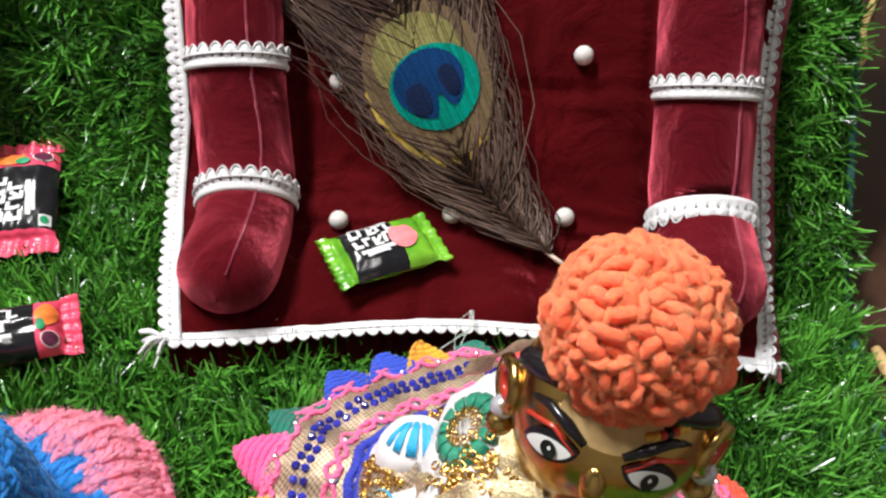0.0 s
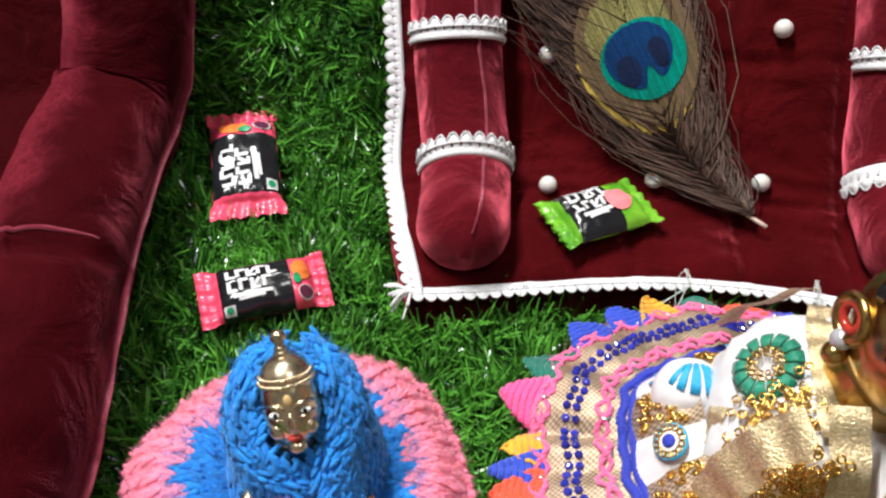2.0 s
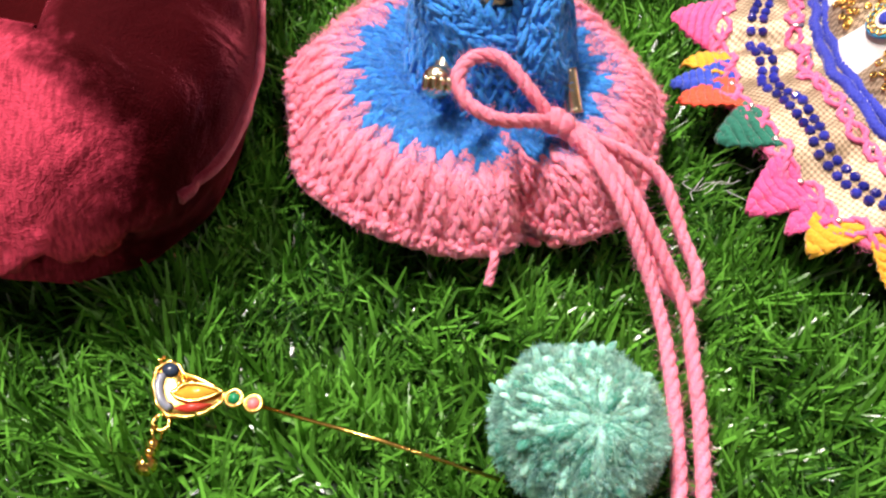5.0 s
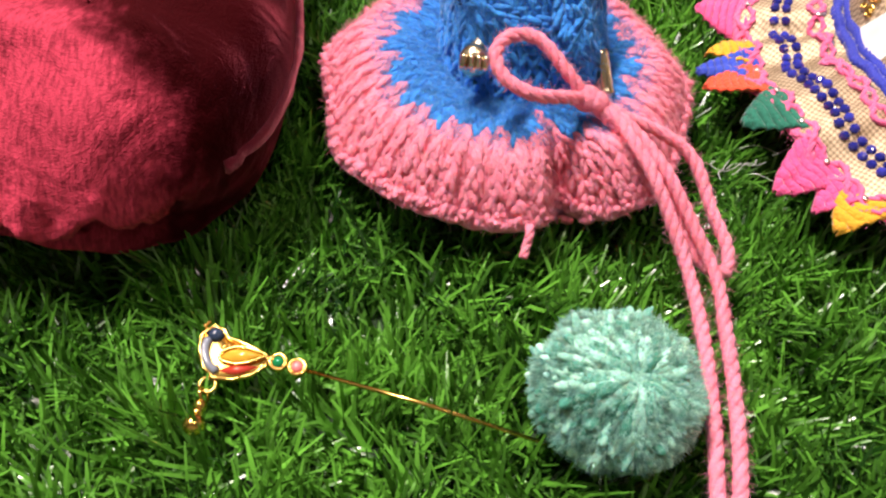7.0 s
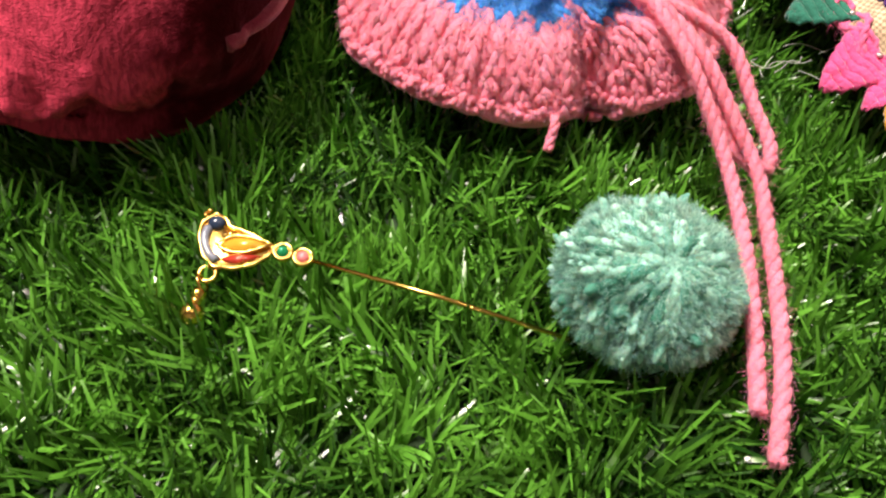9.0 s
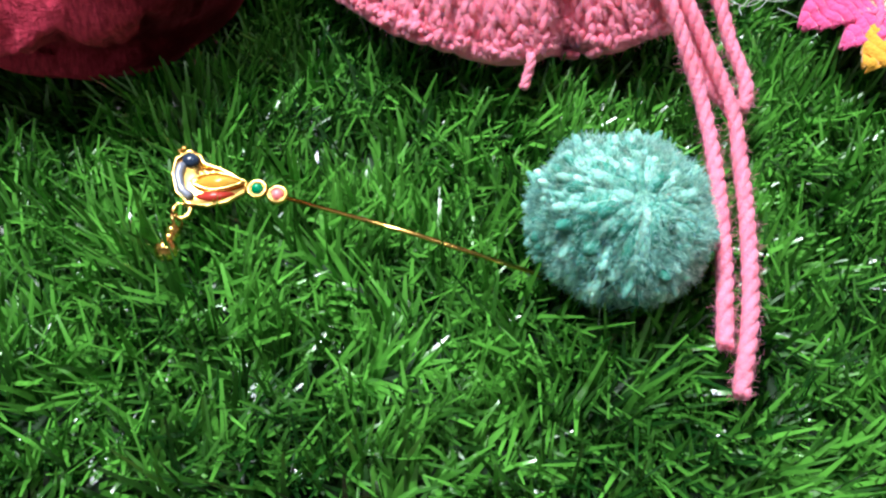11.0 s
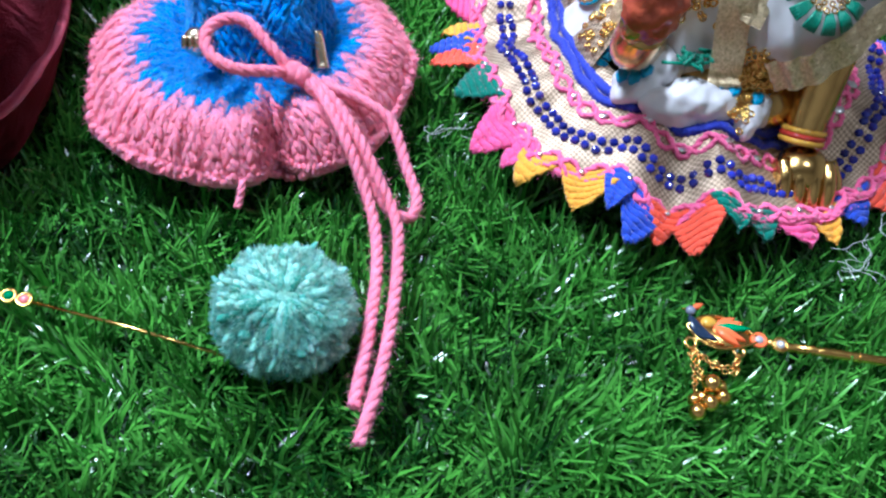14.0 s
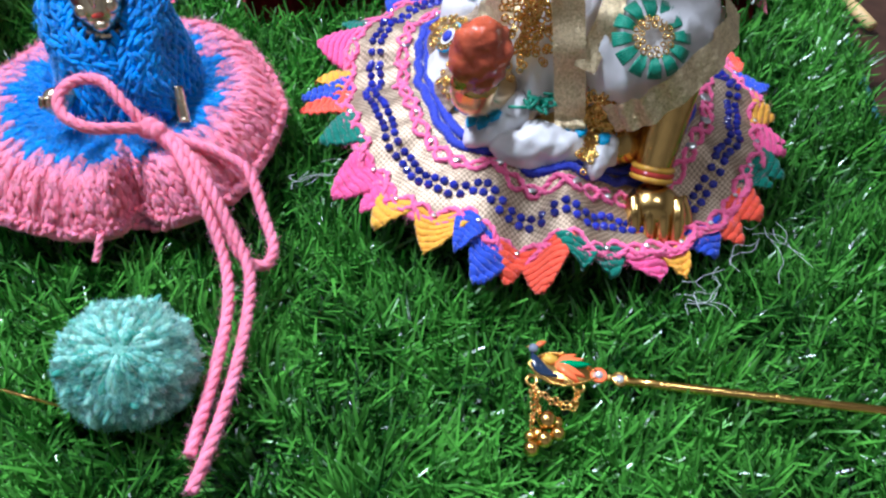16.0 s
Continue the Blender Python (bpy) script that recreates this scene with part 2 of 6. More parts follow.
M_INK = material("white_ink", (0.62, 0.62, 0.62), rough=0.35, grain=500, bump=0, vary=0.08)
M_INKGREEN = material("green_ink", (0.01, 0.26, 0.10), rough=0.35, grain=500, bump=0, vary=0.1)
M_INKORANGE = material("orange_ink", (0.84, 0.20, 0.04), rough=0.3, grain=300, bump=0, vary=0.3)
M_INKROSE = material("rose_ink", (0.85, 0.22, 0.24), rough=0.3, grain=600, bump=0.2, vary=0.25)
M_INKPLUM = material("plum_ink", (0.10, 0.02, 0.05), rough=0.3, grain=300, bump=0, vary=0.3)
M_BARB = material("brown_barb", (0.062, 0.034, 0.027), rough=0.42, grain=900, bump=0.4, vary=0.5, island=True, metal=0.25, second=(0.200, 0.125, 0.095))
M_OLIVE = material("olive_barb", (0.217, 0.196, 0.065), rough=0.4, grain=700, bump=0.6, vary=0.35, metal=0.35, island=True, second=(0.377, 0.348, 0.123))
M_BRONZE = material("bronze_barb", (0.167, 0.113, 0.058), rough=0.4, grain=700, bump=0.6, vary=0.35, metal=0.4, island=True)
M_YELLOWBARB = material("golden_barb", (0.580, 0.420, 0.072), rough=0.35, grain=700, bump=0.5, vary=0.35, metal=0.4, island=True)
M_TEAL = material("teal_barb", (0.0, 0.24, 0.17), rough=0.35, grain=700, bump=0.5, vary=0.3, metal=0.3, island=True, second=(0.0, 0.36, 0.28))
M_INDIGO = material("blue_barb", (0.005, 0.045, 0.16), rough=0.35, grain=700, bump=0.5, vary=0.35, metal=0.3, island=True)
M_NIGHT = material("dark_barb", (0.006, 0.016, 0.06), rough=0.4, grain=700, bump=0.5, vary=0.35, metal=0.2, island=True)
M_QUILL = material("quill", (0.55, 0.42, 0.34), rough=0.4, grain=600, vary=0.3)
M_EYEWHITE = material("white_enamel", (0.78, 0.78, 0.76), rough=0.2, grain=200, bump=0, vary=0.05)
M_EYEBLACK = material("black_enamel", (0.012, 0.01, 0.012), rough=0.2, grain=200, bump=0, vary=0.3)
M_EYERED = material("red_enamel", (0.45, 0.04, 0.025), rough=0.2, grain=200, bump=0.1, vary=0.4)
M_SWEETRED = material("lacquered_red", (0.16, 0.020, 0.012), rough=0.12, grain=150, bump=0.9, vary=0.6, height=0.0015, second=(0.80, 0.16, 0.07))
M_SANDAL = material("sandal_paste", (0.60, 0.40, 0.17), rough=0.6, grain=400, bump=0.4, vary=0.2)
M_ENYELLOW = material("yellow_enamel", (0.62, 0.34, 0.04), rough=0.15, grain=300, bump=0.1, vary=0.3)
M_ENORANGE = material("orange_enamel", (0.80, 0.16, 0.05), rough=0.15, grain=300, bump=0.1, vary=0.25)
M_ENGREEN = material("green_gem", (0.0, 0.22, 0.08), rough=0.1, grain=300, bump=0, vary=0.3)
M_ENNAVY = material("navy_enamel", (0.02, 0.035, 0.07), rough=0.15, grain=300, bump=0, vary=0.4)
M_ENGREY = material("grey_enamel", (0.20, 0.22, 0.28), rough=0.15, grain=300, bump=0, vary=0.3)
M_CLEAR = material("clear_gem", (0.72, 0.72, 0.78), rough=0.05, metal=0.6, grain=300, bump=0, vary=0.2)
M_THREAD = material("loose_thread", (0.62, 0.66, 0.62), rough=0.8, grain=900, bump=0, vary=0.2)
M_TABLE = material("dark_table_wood", (0.045, 0.020, 0.012), rough=0.4, grain=160, coarse=14, vary=0.5)
M_TABLEEDGE = material("table_edge_wood", (0.30, 0.11, 0.03), rough=0.45, grain=160, coarse=14, vary=0.35)
M_WALL = material("painted_wall", (0.30, 0.28, 0.25), rough=0.85, grain=120, coarse=4, vary=0.08)
M_FLOORROOM = material("stone_floor", (0.22, 0.19, 0.17), rough=0.5, grain=60, coarse=5, vary=0.2)


# ---- builders ----
class Geo:
    """Gathers vertices and faces, with a material slot for each piece."""

    def __init__(self):
        self.v, self.f, self.m = [], [], []

    def add(self, vf, slot=0):
        v, f = vf
        k = len(self.v)
        self.v += [tuple(p) for p in v]
        self.f += [tuple(i + k for i in q) for q in f]
        self.m += [slot] * len(f)
        return self


def part(name, geo, mats, parent=None, label="", smooth=True):
    g = geo if isinstance(geo, Geo) else Geo().add(geo)
    me = bpy.data.meshes.new(name)
    me.from_pydata(g.v, [], g.f)
    for m in mats if isinstance(mats, (list, tuple)) else (mats,):
        me.materials.append(m)
    me.polygons.foreach_set("material_index", g.m)
    me.polygons.foreach_set("use_smooth", [smooth] * len(g.f))
    me.update()
    ob = new(name, me)
    ob.parent = parent
    if label:
        ob["label"] = label
    return ob


def thing(name, x, y, z, label, category, group="", kind=""):
    ob = new(name)
    ob.empty_display_size = 0.01
    ob.location = (x, y, z)
    tagged(ob, label, category, group, kind)
    return ob


def settle(root):
    """Parts are built in world places: keep them there under their thing."""
    inv = Matrix.Translation(root.location).inverted()
    for ob in root.children:
        ob.matrix_parent_inverse = inv


def grid(fn, nu, nv, close_u=False, close_v=False):
    ku, kv = nu if close_u else nu + 1, nv if close_v else nv + 1
    v = [fn(i / nu, j / nv) for j in range(kv) for i in range(ku)]
    f = [(j * ku + i, j * ku + (i + 1) % ku, ((j + 1) % kv) * ku + (i + 1) % ku, ((j + 1) % kv) * ku + i)
         for j in range(nv) for i in range(nu)]
    return v, f


def frames(pts, closed=False):
    pts = [Vector(p) for p in pts]
    n = len(pts)
    tang = []
    for i in range(n):
        a, b = (pts[i - 1], pts[(i + 1) % n]) if closed else (pts[max(i - 1, 0)], pts[min(i + 1, n - 1)])
        d = b - a
        tang.append(d.normalized() if d.length > 1e-9 else Vector((0, 0, 1)))
    up = Vector((0, 0, 1)) if abs(tang[0].z) < 0.9 else Vector((0, 1, 0))
    side = tang[0].cross(up).normalized()
    out = []
    for p, t in zip(pts, tang):
        side = (side - t * side.dot(t))
        side = side.normalized() if side.length > 1e-6 else t.orthogonal().normalized()
        out.append((p, t, side, t.cross(side)))
    return out


def tube(pts, r, seg=8, closed=False, flat=1.0):
    fr = frames(pts, closed)
    n = len(fr)
    rad = [r] * n if not isinstance(r, (list, tuple)) else r
    v = []
    for (p, t, a, b), q in zip(fr, rad):
        for k in range(seg):
            w = 2 * math.pi * k / seg
            v.append(p + a * (q * math.cos(w)) + b * (q * flat * math.sin(w)))
    f = [(i * seg + k, i * seg + (k + 1) % seg, ((i + 1) % n) * seg + (k + 1) % seg, ((i + 1) % n) * seg + k)
         for i in range(n if closed else n - 1) for k in range(seg)]
    if not closed:
        f += [tuple(range(seg - 1, -1, -1)), tuple((n - 1) * seg + k for k in range(seg))]
    return v, f


def smooth_path(pts, per=8):
    """Points along a smooth curve through the given ones."""
    p = [Vector(q) for q in pts]
    p = [p[0] * 2 - p[1], *p, p[-1] * 2 - p[-2]]
    out = []
    for i in range(1, len(p) - 2):
        for k in range(per):
            t = k / per
            out.append(0.5 * (2 * p[i] + (p[i + 1] - p[i - 1]) * t + (2 * p[i - 1] - 5 * p[i] + 4 * p[i + 1] - p[i + 2]) * t * t
                              + (3 * p[i] - p[i - 1] - 3 * p[i + 1] + p[i + 2]) * t ** 3))
    out.append(p[-2])
    return out


def yarn(pts, r, plies=3, seg=6, pitch=6.0, step=0.5, closed=False):
    """A twisted yarn of several plies along a path."""
    pts = [Vector(p) for p in pts]
    dense = [pts[0]]
    for a, b in zip(pts, pts[1:]):
        k = max(1, int((b - a).length / (r * step)))
        dense += [a.lerp(b, (i + 1) / k) for i in range(k)]
    fr = frames(dense)
    run, last = 0.0, dense[0]
    g = Geo()
    turn = []
    for p, *_ in fr:
        run += (p - last).length
        last = p
        turn.append(run / (pitch * r) * 2 * math.pi)
    for k in range(plies):
        ph = 2 * math.pi * k / plies
        line = [p + (a * math.cos(w + ph) + b * math.sin(w + ph)) * (r * 0.42) for (p, t, a, b), w in zip(fr, turn)]
        g.add(tube(line, r * 0.64, seg))
    return g


def hairs(pts, count, reach, length, seed, thick=0.00005):
    """Fine fibres that stand off a strand or a cloud of points."""
    rng = random.Random(seed)
    g = Geo()
    for _ in range(count):
        p = Vector(rng.choice(pts))
        d = Vector((rng.gauss(0, 1), rng.gauss(0, 1), rng.gauss(0, 1))).normalized()
        p = p + d * reach
        e = (d + Vector((rng.gauss(0, 0.8), rng.gauss(0, 0.8), rng.gauss(0, 0.8)))).normalized() * rng.uniform(0.4, 1.0) * length
        q = p + e * 0.5 + Vector((rng.gauss(0, 0.1), rng.gauss(0, 0.1), rng.gauss(0, 0.1))) * length
        g.add(tube([p, q, p + e], [thick, thick * 0.8, thick * 0.4], 3))
    return g


def ball(c, r, nu=16, nv=10, m=None):
    rx, ry, rz = r if isinstance(r, (tuple, list)) else (r, r, r)
    turn = m or Matrix.Identity(3)
    v = [Vector(c) + turn @ Vector((0, 0, rz))]
    for j in range(1, nv):
        w = math.pi * j / nv
        for i in range(nu):
            u = 2 * math.pi * i / nu
            v.append(Vector(c) + turn @ Vector((rx * math.sin(w) * math.cos(u), ry * math.sin(w) * math.sin(u), rz * math.cos(w))))
    v.append(Vector(c) - turn @ Vector((0, 0, rz)))
    f = [(0, 1 + i, 1 + (i + 1) % nu) for i in range(nu)]
    for j in range(nv - 2):
        for i in range(nu):
            a, b = 1 + j * nu + i, 1 + j * nu + (i + 1) % nu
            f.append((a, a + nu, b + nu, b))
    k = 1 + (nv - 2) * nu
    f += [(k + i, len(v) - 1, k + (i + 1) % nu) for i in range(nu)]
    return v, f


def box(x0, x1, y0, y1, z0, z1):
    v = [(x, y, z) for z in (z0, z1) for y in (y0, y1) for x in (x0, x1)]
    return v, [(0, 2, 3, 1), (4, 5, 7, 6), (0, 1, 5, 4), (2, 6, 7, 3), (0, 4, 6, 2), (1, 3, 7, 5)]


def aim(d, roll=0.0):
    """A turn that lays the z axis along d."""
    return Vector(d).to_track_quat("Z", "Y").to_matrix() @ Matrix.Rotation(roll, 3, "Z")


# The mat lies flat, then curves up against a prop behind; sheet coordinates run along it.
BEND_R, BEND = 0.07, radians(52)
MAT_S, BED_S = 0.270, 0.265


def fold(x, s, h, start=MAT_S):
    if s < start:
        return Vector((x, s, h))
    a = (s - start) / BEND_R
    d = 0.0
    if a > BEND:
        d, a = s - start - BEND_R * BEND, BEND
    return Vector((x, start + (BEND_R - h) * math.sin(a) + d * math.cos(a), BEND_R - (BEND_R - h) * math.cos(a) + d * math.sin(a)))


# ---- room ----
def room():
    x0, x1, y0, y1, z0, z1 = -1.6, 1.6, -1.5, 1.7, -0.75, 1.95
    tagged(part("floor", box(x0, x1, y0, y1, z0 - 0.05, z0), M_FLOORROOM, smooth=False), "dull brown stone floor of the room", "floor", kind="structure")
    tagged(part("ceiling", box(x0, x1, y0, y1, z1, z1 + 0.05), M_WALL, smooth=False), "plain painted ceiling of the room", "ceiling", kind="structure")
    for name, b in (("wall_north", (x0, x1, y1, y1 + 0.05)), ("wall_south", (x0, x1, y0 - 0.05, y0)),
                    ("wall_east", (x1, x1 + 0.05, y0, y1)), ("wall_west", (x0 - 0.05, x0, y0, y1))):
        tagged(part(name, box(*b, z0, z1), M_WALL, smooth=False), "plain matt painted wall of the room", "wall", kind="structure")


room()


def table():
    t = thing("low_table", 0, 0.25, -0.75, "dark brown wooden table under the grass mat", "table")
    part("tabletop", box(-0.62, 0.48, -0.10, 0.85, -0.035, -0.005), M_TABLE, t, smooth=False)
    part("edge_strip", box(-0.62, 0.48, -0.112, -0.10, -0.037, -0.003), M_TABLEEDGE, t, "orange-brown varnished edge", smooth=False)
    for x in (-0.56, 0.42):
        for y in (-0.04, 0.79):
            part("leg", box(x - 0.025, x + 0.025, y - 0.025, y + 0.025, -0.75, -0.035), M_TABLE, t, smooth=False)
    settle(t)
    k = thing("beige_rope", 0.30, 0.56, -0.005, "pale beige rope lying on the dark table", "rope")
    part("strand", tube(smooth_path([(0.262, 0.505, -0.002), (0.285, 0.540, -0.002), (0.296, 0.580, -0.002), (0.322, 0.640, -0.002)], 6), 0.0028, 8), M_SANDAL, k)
    settle(k)
    k = thing("pale_stick", 0.225, 0.245, -0.005, "short pale wooden stick on the dark table", "stick")
    part("shaft", tube([(0.2170, 0.268, 0.000), (0.2190, 0.256, 0.000), (0.2230, 0.243, 0.000)], [0.0022, 0.0036, 0.0030], 10), M_SANDAL, k)
    settle(k)
    p = thing("mat_prop", 0, 0.6, -0.005, "plain dark board propping up the back of the mat", "board")
    a = fold(0, 0.30, -0.012)
    b = fold(0, 0.64, -0.012)
    v = [(-0.44, a.y, -0.005), (0.19, a.y, -0.005), (0.19, a.y, a.z), (-0.44, a.y, a.z), (-0.44, b.y + 0.03, -0.005), (0.19, b.y + 0.03, -0.005), (0.19, b.y + 0.03, b.z), (-0.44, b.y + 0.03, b.z)]
    part("board", (v, [(0, 1, 2, 3), (3, 2, 6, 7), (5, 4, 7, 6), (0, 3, 7, 4), (1, 5, 6, 2), (0, 4, 5, 1)]), M_TABLE, p, smooth=False)
    settle(p)


table()


# ---- grass mat ----
def mat_right(s):
    return 0.199 + 0.008 * math.sin((s - 0.17) * 9) - max(0.0, s - 0.32) * 0.10


def mat_front(x):
    return -0.047 + (x - 0.008) * 0.135


def bed_place(u, v, h=0.0):
    """A place on the mattress: u across, v up, h over its top."""
    bl, br, tl, tr = Vector((-0.088, 0.207)), Vector((0.1545, 0.231)), Vector((-0.139, 0.500)), Vector((0.1475, 0.535))
    p = bl.lerp(br, u).lerp(tl.lerp(tr, u), v)
    s = p.y + 0.015 * math.sin(math.pi * min(1, max(0, u))) ** 1.5 * (1 - v) ** 6
    x = p.x + (0.007 * math.sin(math.pi * min(1, v * 2.2)) * (2 * u - 1) if v < 0.4545 else 0)
    return fold(x, s, 0.026 + h, BED_S)


def grass_mat():
    t = thing("grass_mat", -0.05, 0.2, 0.0, "bright green artificial grass mat curving up at the back", "grass mat")

    def top(u, v):
        s = -0.09 + v * 0.65
        x = -0.42 + u * (mat_right(s) + 0.42)
        return fold(x, max(s, mat_front(x)), 0.0)

    g = Geo().add(grid(top, 24, 50))
    part("backing", g, M_BACKING, t)
    part("hem", tube([fold(mat_right(s) + 0.001, s, 0.002) for s in np.linspace(-0.02, 0.47, 60)], 0.0022, 6), M_HEM, t, "blue-green stitched hem")
    settle(t)


grass_mat()


def grass_blades():
    rng = np.random.default_rng(5)
    n = 150000
    x, s = rng.uniform(-0.34, 0.215, n), rng.uniform(-0.09, 0.455, n)
    right = 0.199 + 0.008 * np.sin((s - 0.17) * 9) - np.maximum(0, s - 0.32) * 0.10
    ok = (x < right) & (s > -0.047 + (x - 0.008) * 0.135)
    v = (s - 0.212 - 0.029 * (x + 0.089) / 0.253) / 0.29
    left, rgt = -0.089 - 0.05 * v, 0.164 - 0.009 * v
    u = (x - left) / (rgt - left)
    ok &= ~((u > 0.05) & (u < 0.95) & (v > 0.05))
    ok &= ~((x < -0.215) & (s > 0.04))
    ok &= ~(((x - 0.048) ** 2 + (s - 0.132) ** 2 < 0.06 ** 2))
    x, s = x[ok], s[ok]
    n = len(x)
    hgt = rng.uniform(0.010, 0.0245, n) * (0.85 + 0.25 * np.sin(x * 70 + 2 * np.sin(s * 50)) * np.sin(s * 64))
    low = ((x + 0.082) ** 2 + (s - 0.004) ** 2 < 0.018 ** 2) | ((x + 0.114) ** 2 + (s - 0.105) ** 2 < 0.05 ** 2) | ((x - 0.048) ** 2 + (s - 0.132) ** 2 < 0.09 ** 2)
    hgt[low] *= 0.6
    wid = rng.uniform(0.00045, 0.00088, n)
    az, lean, bend = rng.uniform(0, 2 * np.pi, n) * 0.45 + 3.0 * np.sin(x * 95 + 3 * np.sin(s * 60)) + 2.4 * np.cos(s * 88 + 2 * np.sin(x * 41)), np.abs(rng.normal(0.55, 0.33, n)), rng.normal(0.30, 0.35, n)
    face = az + np.pi / 2 + rng.normal(0, 0.7, n)
    a = np.clip((s - MAT_S) / BEND_R, 0, BEND)
    d = np.maximum(0, s - MAT_S - BEND_R * BEND)
    base = np.stack([x, np.minimum(s, MAT_S) + BEND_R * np.sin(a) + d * np.cos(a), BEND_R * (1 - np.cos(a)) + d * np.sin(a)], 1)
    ex = np.tile([1.0, 0, 0], (n, 1))
    ey = np.stack([0 * a, np.cos(a), np.sin(a)], 1)
    ez = np.stack([0 * a, -np.sin(a), np.cos(a)], 1)
    out = ex * np.cos(az)[:, None] + ey * np.sin(az)[:, None]
    side = (ex * np.cos(face)[:, None] + ey * np.sin(face)[:, None]) * wid[:, None]

    def along(k):
        w = lean + bend * k
        return (out * np.sin(w)[:, None] + ez * np.cos(w)[:, None]) * hgt[:, None]

    mid = base + along(0.2) * 0.5
    tip = mid + along(1.0) * 0.5
    pts = np.stack([base - side, base + side, mid + side * 0.9, mid - side * 0.9, tip + side * 0.35, tip - side * 0.35], 1).reshape(-1, 3)
    k = np.arange(n)[:, None] * 6
    loops = np.concatenate([k + [0, 1, 2, 3], k + [3, 2, 4, 5]], 1).ravel()
    me = bpy.data.meshes.new("grass")
    me.vertices.add(n * 6)
    me.vertices.foreach_set("co", pts.ravel().astype(np.float32))
    me.loops.add(len(loops))
    me.loops.foreach_set("vertex_index", loops.astype(np.int32))
    me.polygons.add(n * 2)
    me.polygons.foreach_set("loop_start", np.arange(n * 2, dtype=np.int32) * 4)
    me.update(calc_edges=True)
    me.validate()
    me.materials.append(M_GRASS)
    tagged(new("grass", me), "glossy green plastic grass blades of the mat", "grass", kind="stuff")


grass_blades()


# ---- mattress with bolsters ----
def lace(line, inward, up, width, scallop, name, parent, wave=0.0):
    """A lace ribbon along a line, with scallops on its outer side. inward, up: functions of the index."""
    g = Geo()
    pts = [Vector(p) for p in line]
    run = 0.0
    v, f = [], []
    last = pts[0]
    for i, p in enumerate(pts):
        run += (p - last).length
        last = p
        w, n = inward(i), up(i)
        out = 0.6 * width * abs(math.sin(math.pi * run / scallop)) ** 0.6
        rows = (-0.45 * width, -0.2 * width, 0.1 * width, 0.3 * width, 0.3 * width + out)
        lift = (0.0001, 0.0009, -0.0003, 0.0010, 0.0002)
        for r, z in zip(rows, lift):
            v.append(p - w * r + n * (z + wave * math.sin(run * 260)))
    k = 5
    edge = [Vector(v[i * 5 + 4]) + up(i) * 0.0005 for i in range(len(pts))]
    g.add(tube(edge, 0.00042, 5))
    g.add(tube([Vector(v[i * 5 + 3]) + up(i) * 0.0002 for i in range(len(pts))], 0.00028, 5))
    for i in range(len(pts) - 1):
        for j in range(k - 1):
            if j == 2 and i % 5 == 0:
                continue
            f.append((i * k + j, i * k + j + 1, (i + 1) * k + j + 1, (i + 1) * k + j))
    g.add((v, f))
    ob = part(name, g, M_LACE, parent, "white scalloped cotton lace")
    m = ob.modifiers.new("thick", "SOLIDIFY")
    m.thickness = 0.0006
    return ob


def bolster_point(axis, rad, lift, a, k):
    """A point of a bolster: k along its axis, a round it."""
    i = k * (len(axis) - 1)
    j = min(int(i), len(axis) - 2)
    p = axis[j].lerp(axis[j + 1], i - j)
    t = (axis[j + 1] - axis[j]).normalized()
    side = t.cross(Vector((0, 0, 1))).normalized()
    up = side.cross(t)
    # rounded end
    q = k * (len(axis) - 1) / (len(axis) - 1)
    end = min(1.0, q / 0.13)
    r = rad * math.sqrt(max(0.0004, 1 - (1 - end) ** 2.6))
    r *= 1 + 0.03 * noise.noise(p * 60 + Vector((a, 0, 0)))
    return p + up * lift + side * (r * math.cos(a)) + up * (r * 0.92 * math.sin(a))


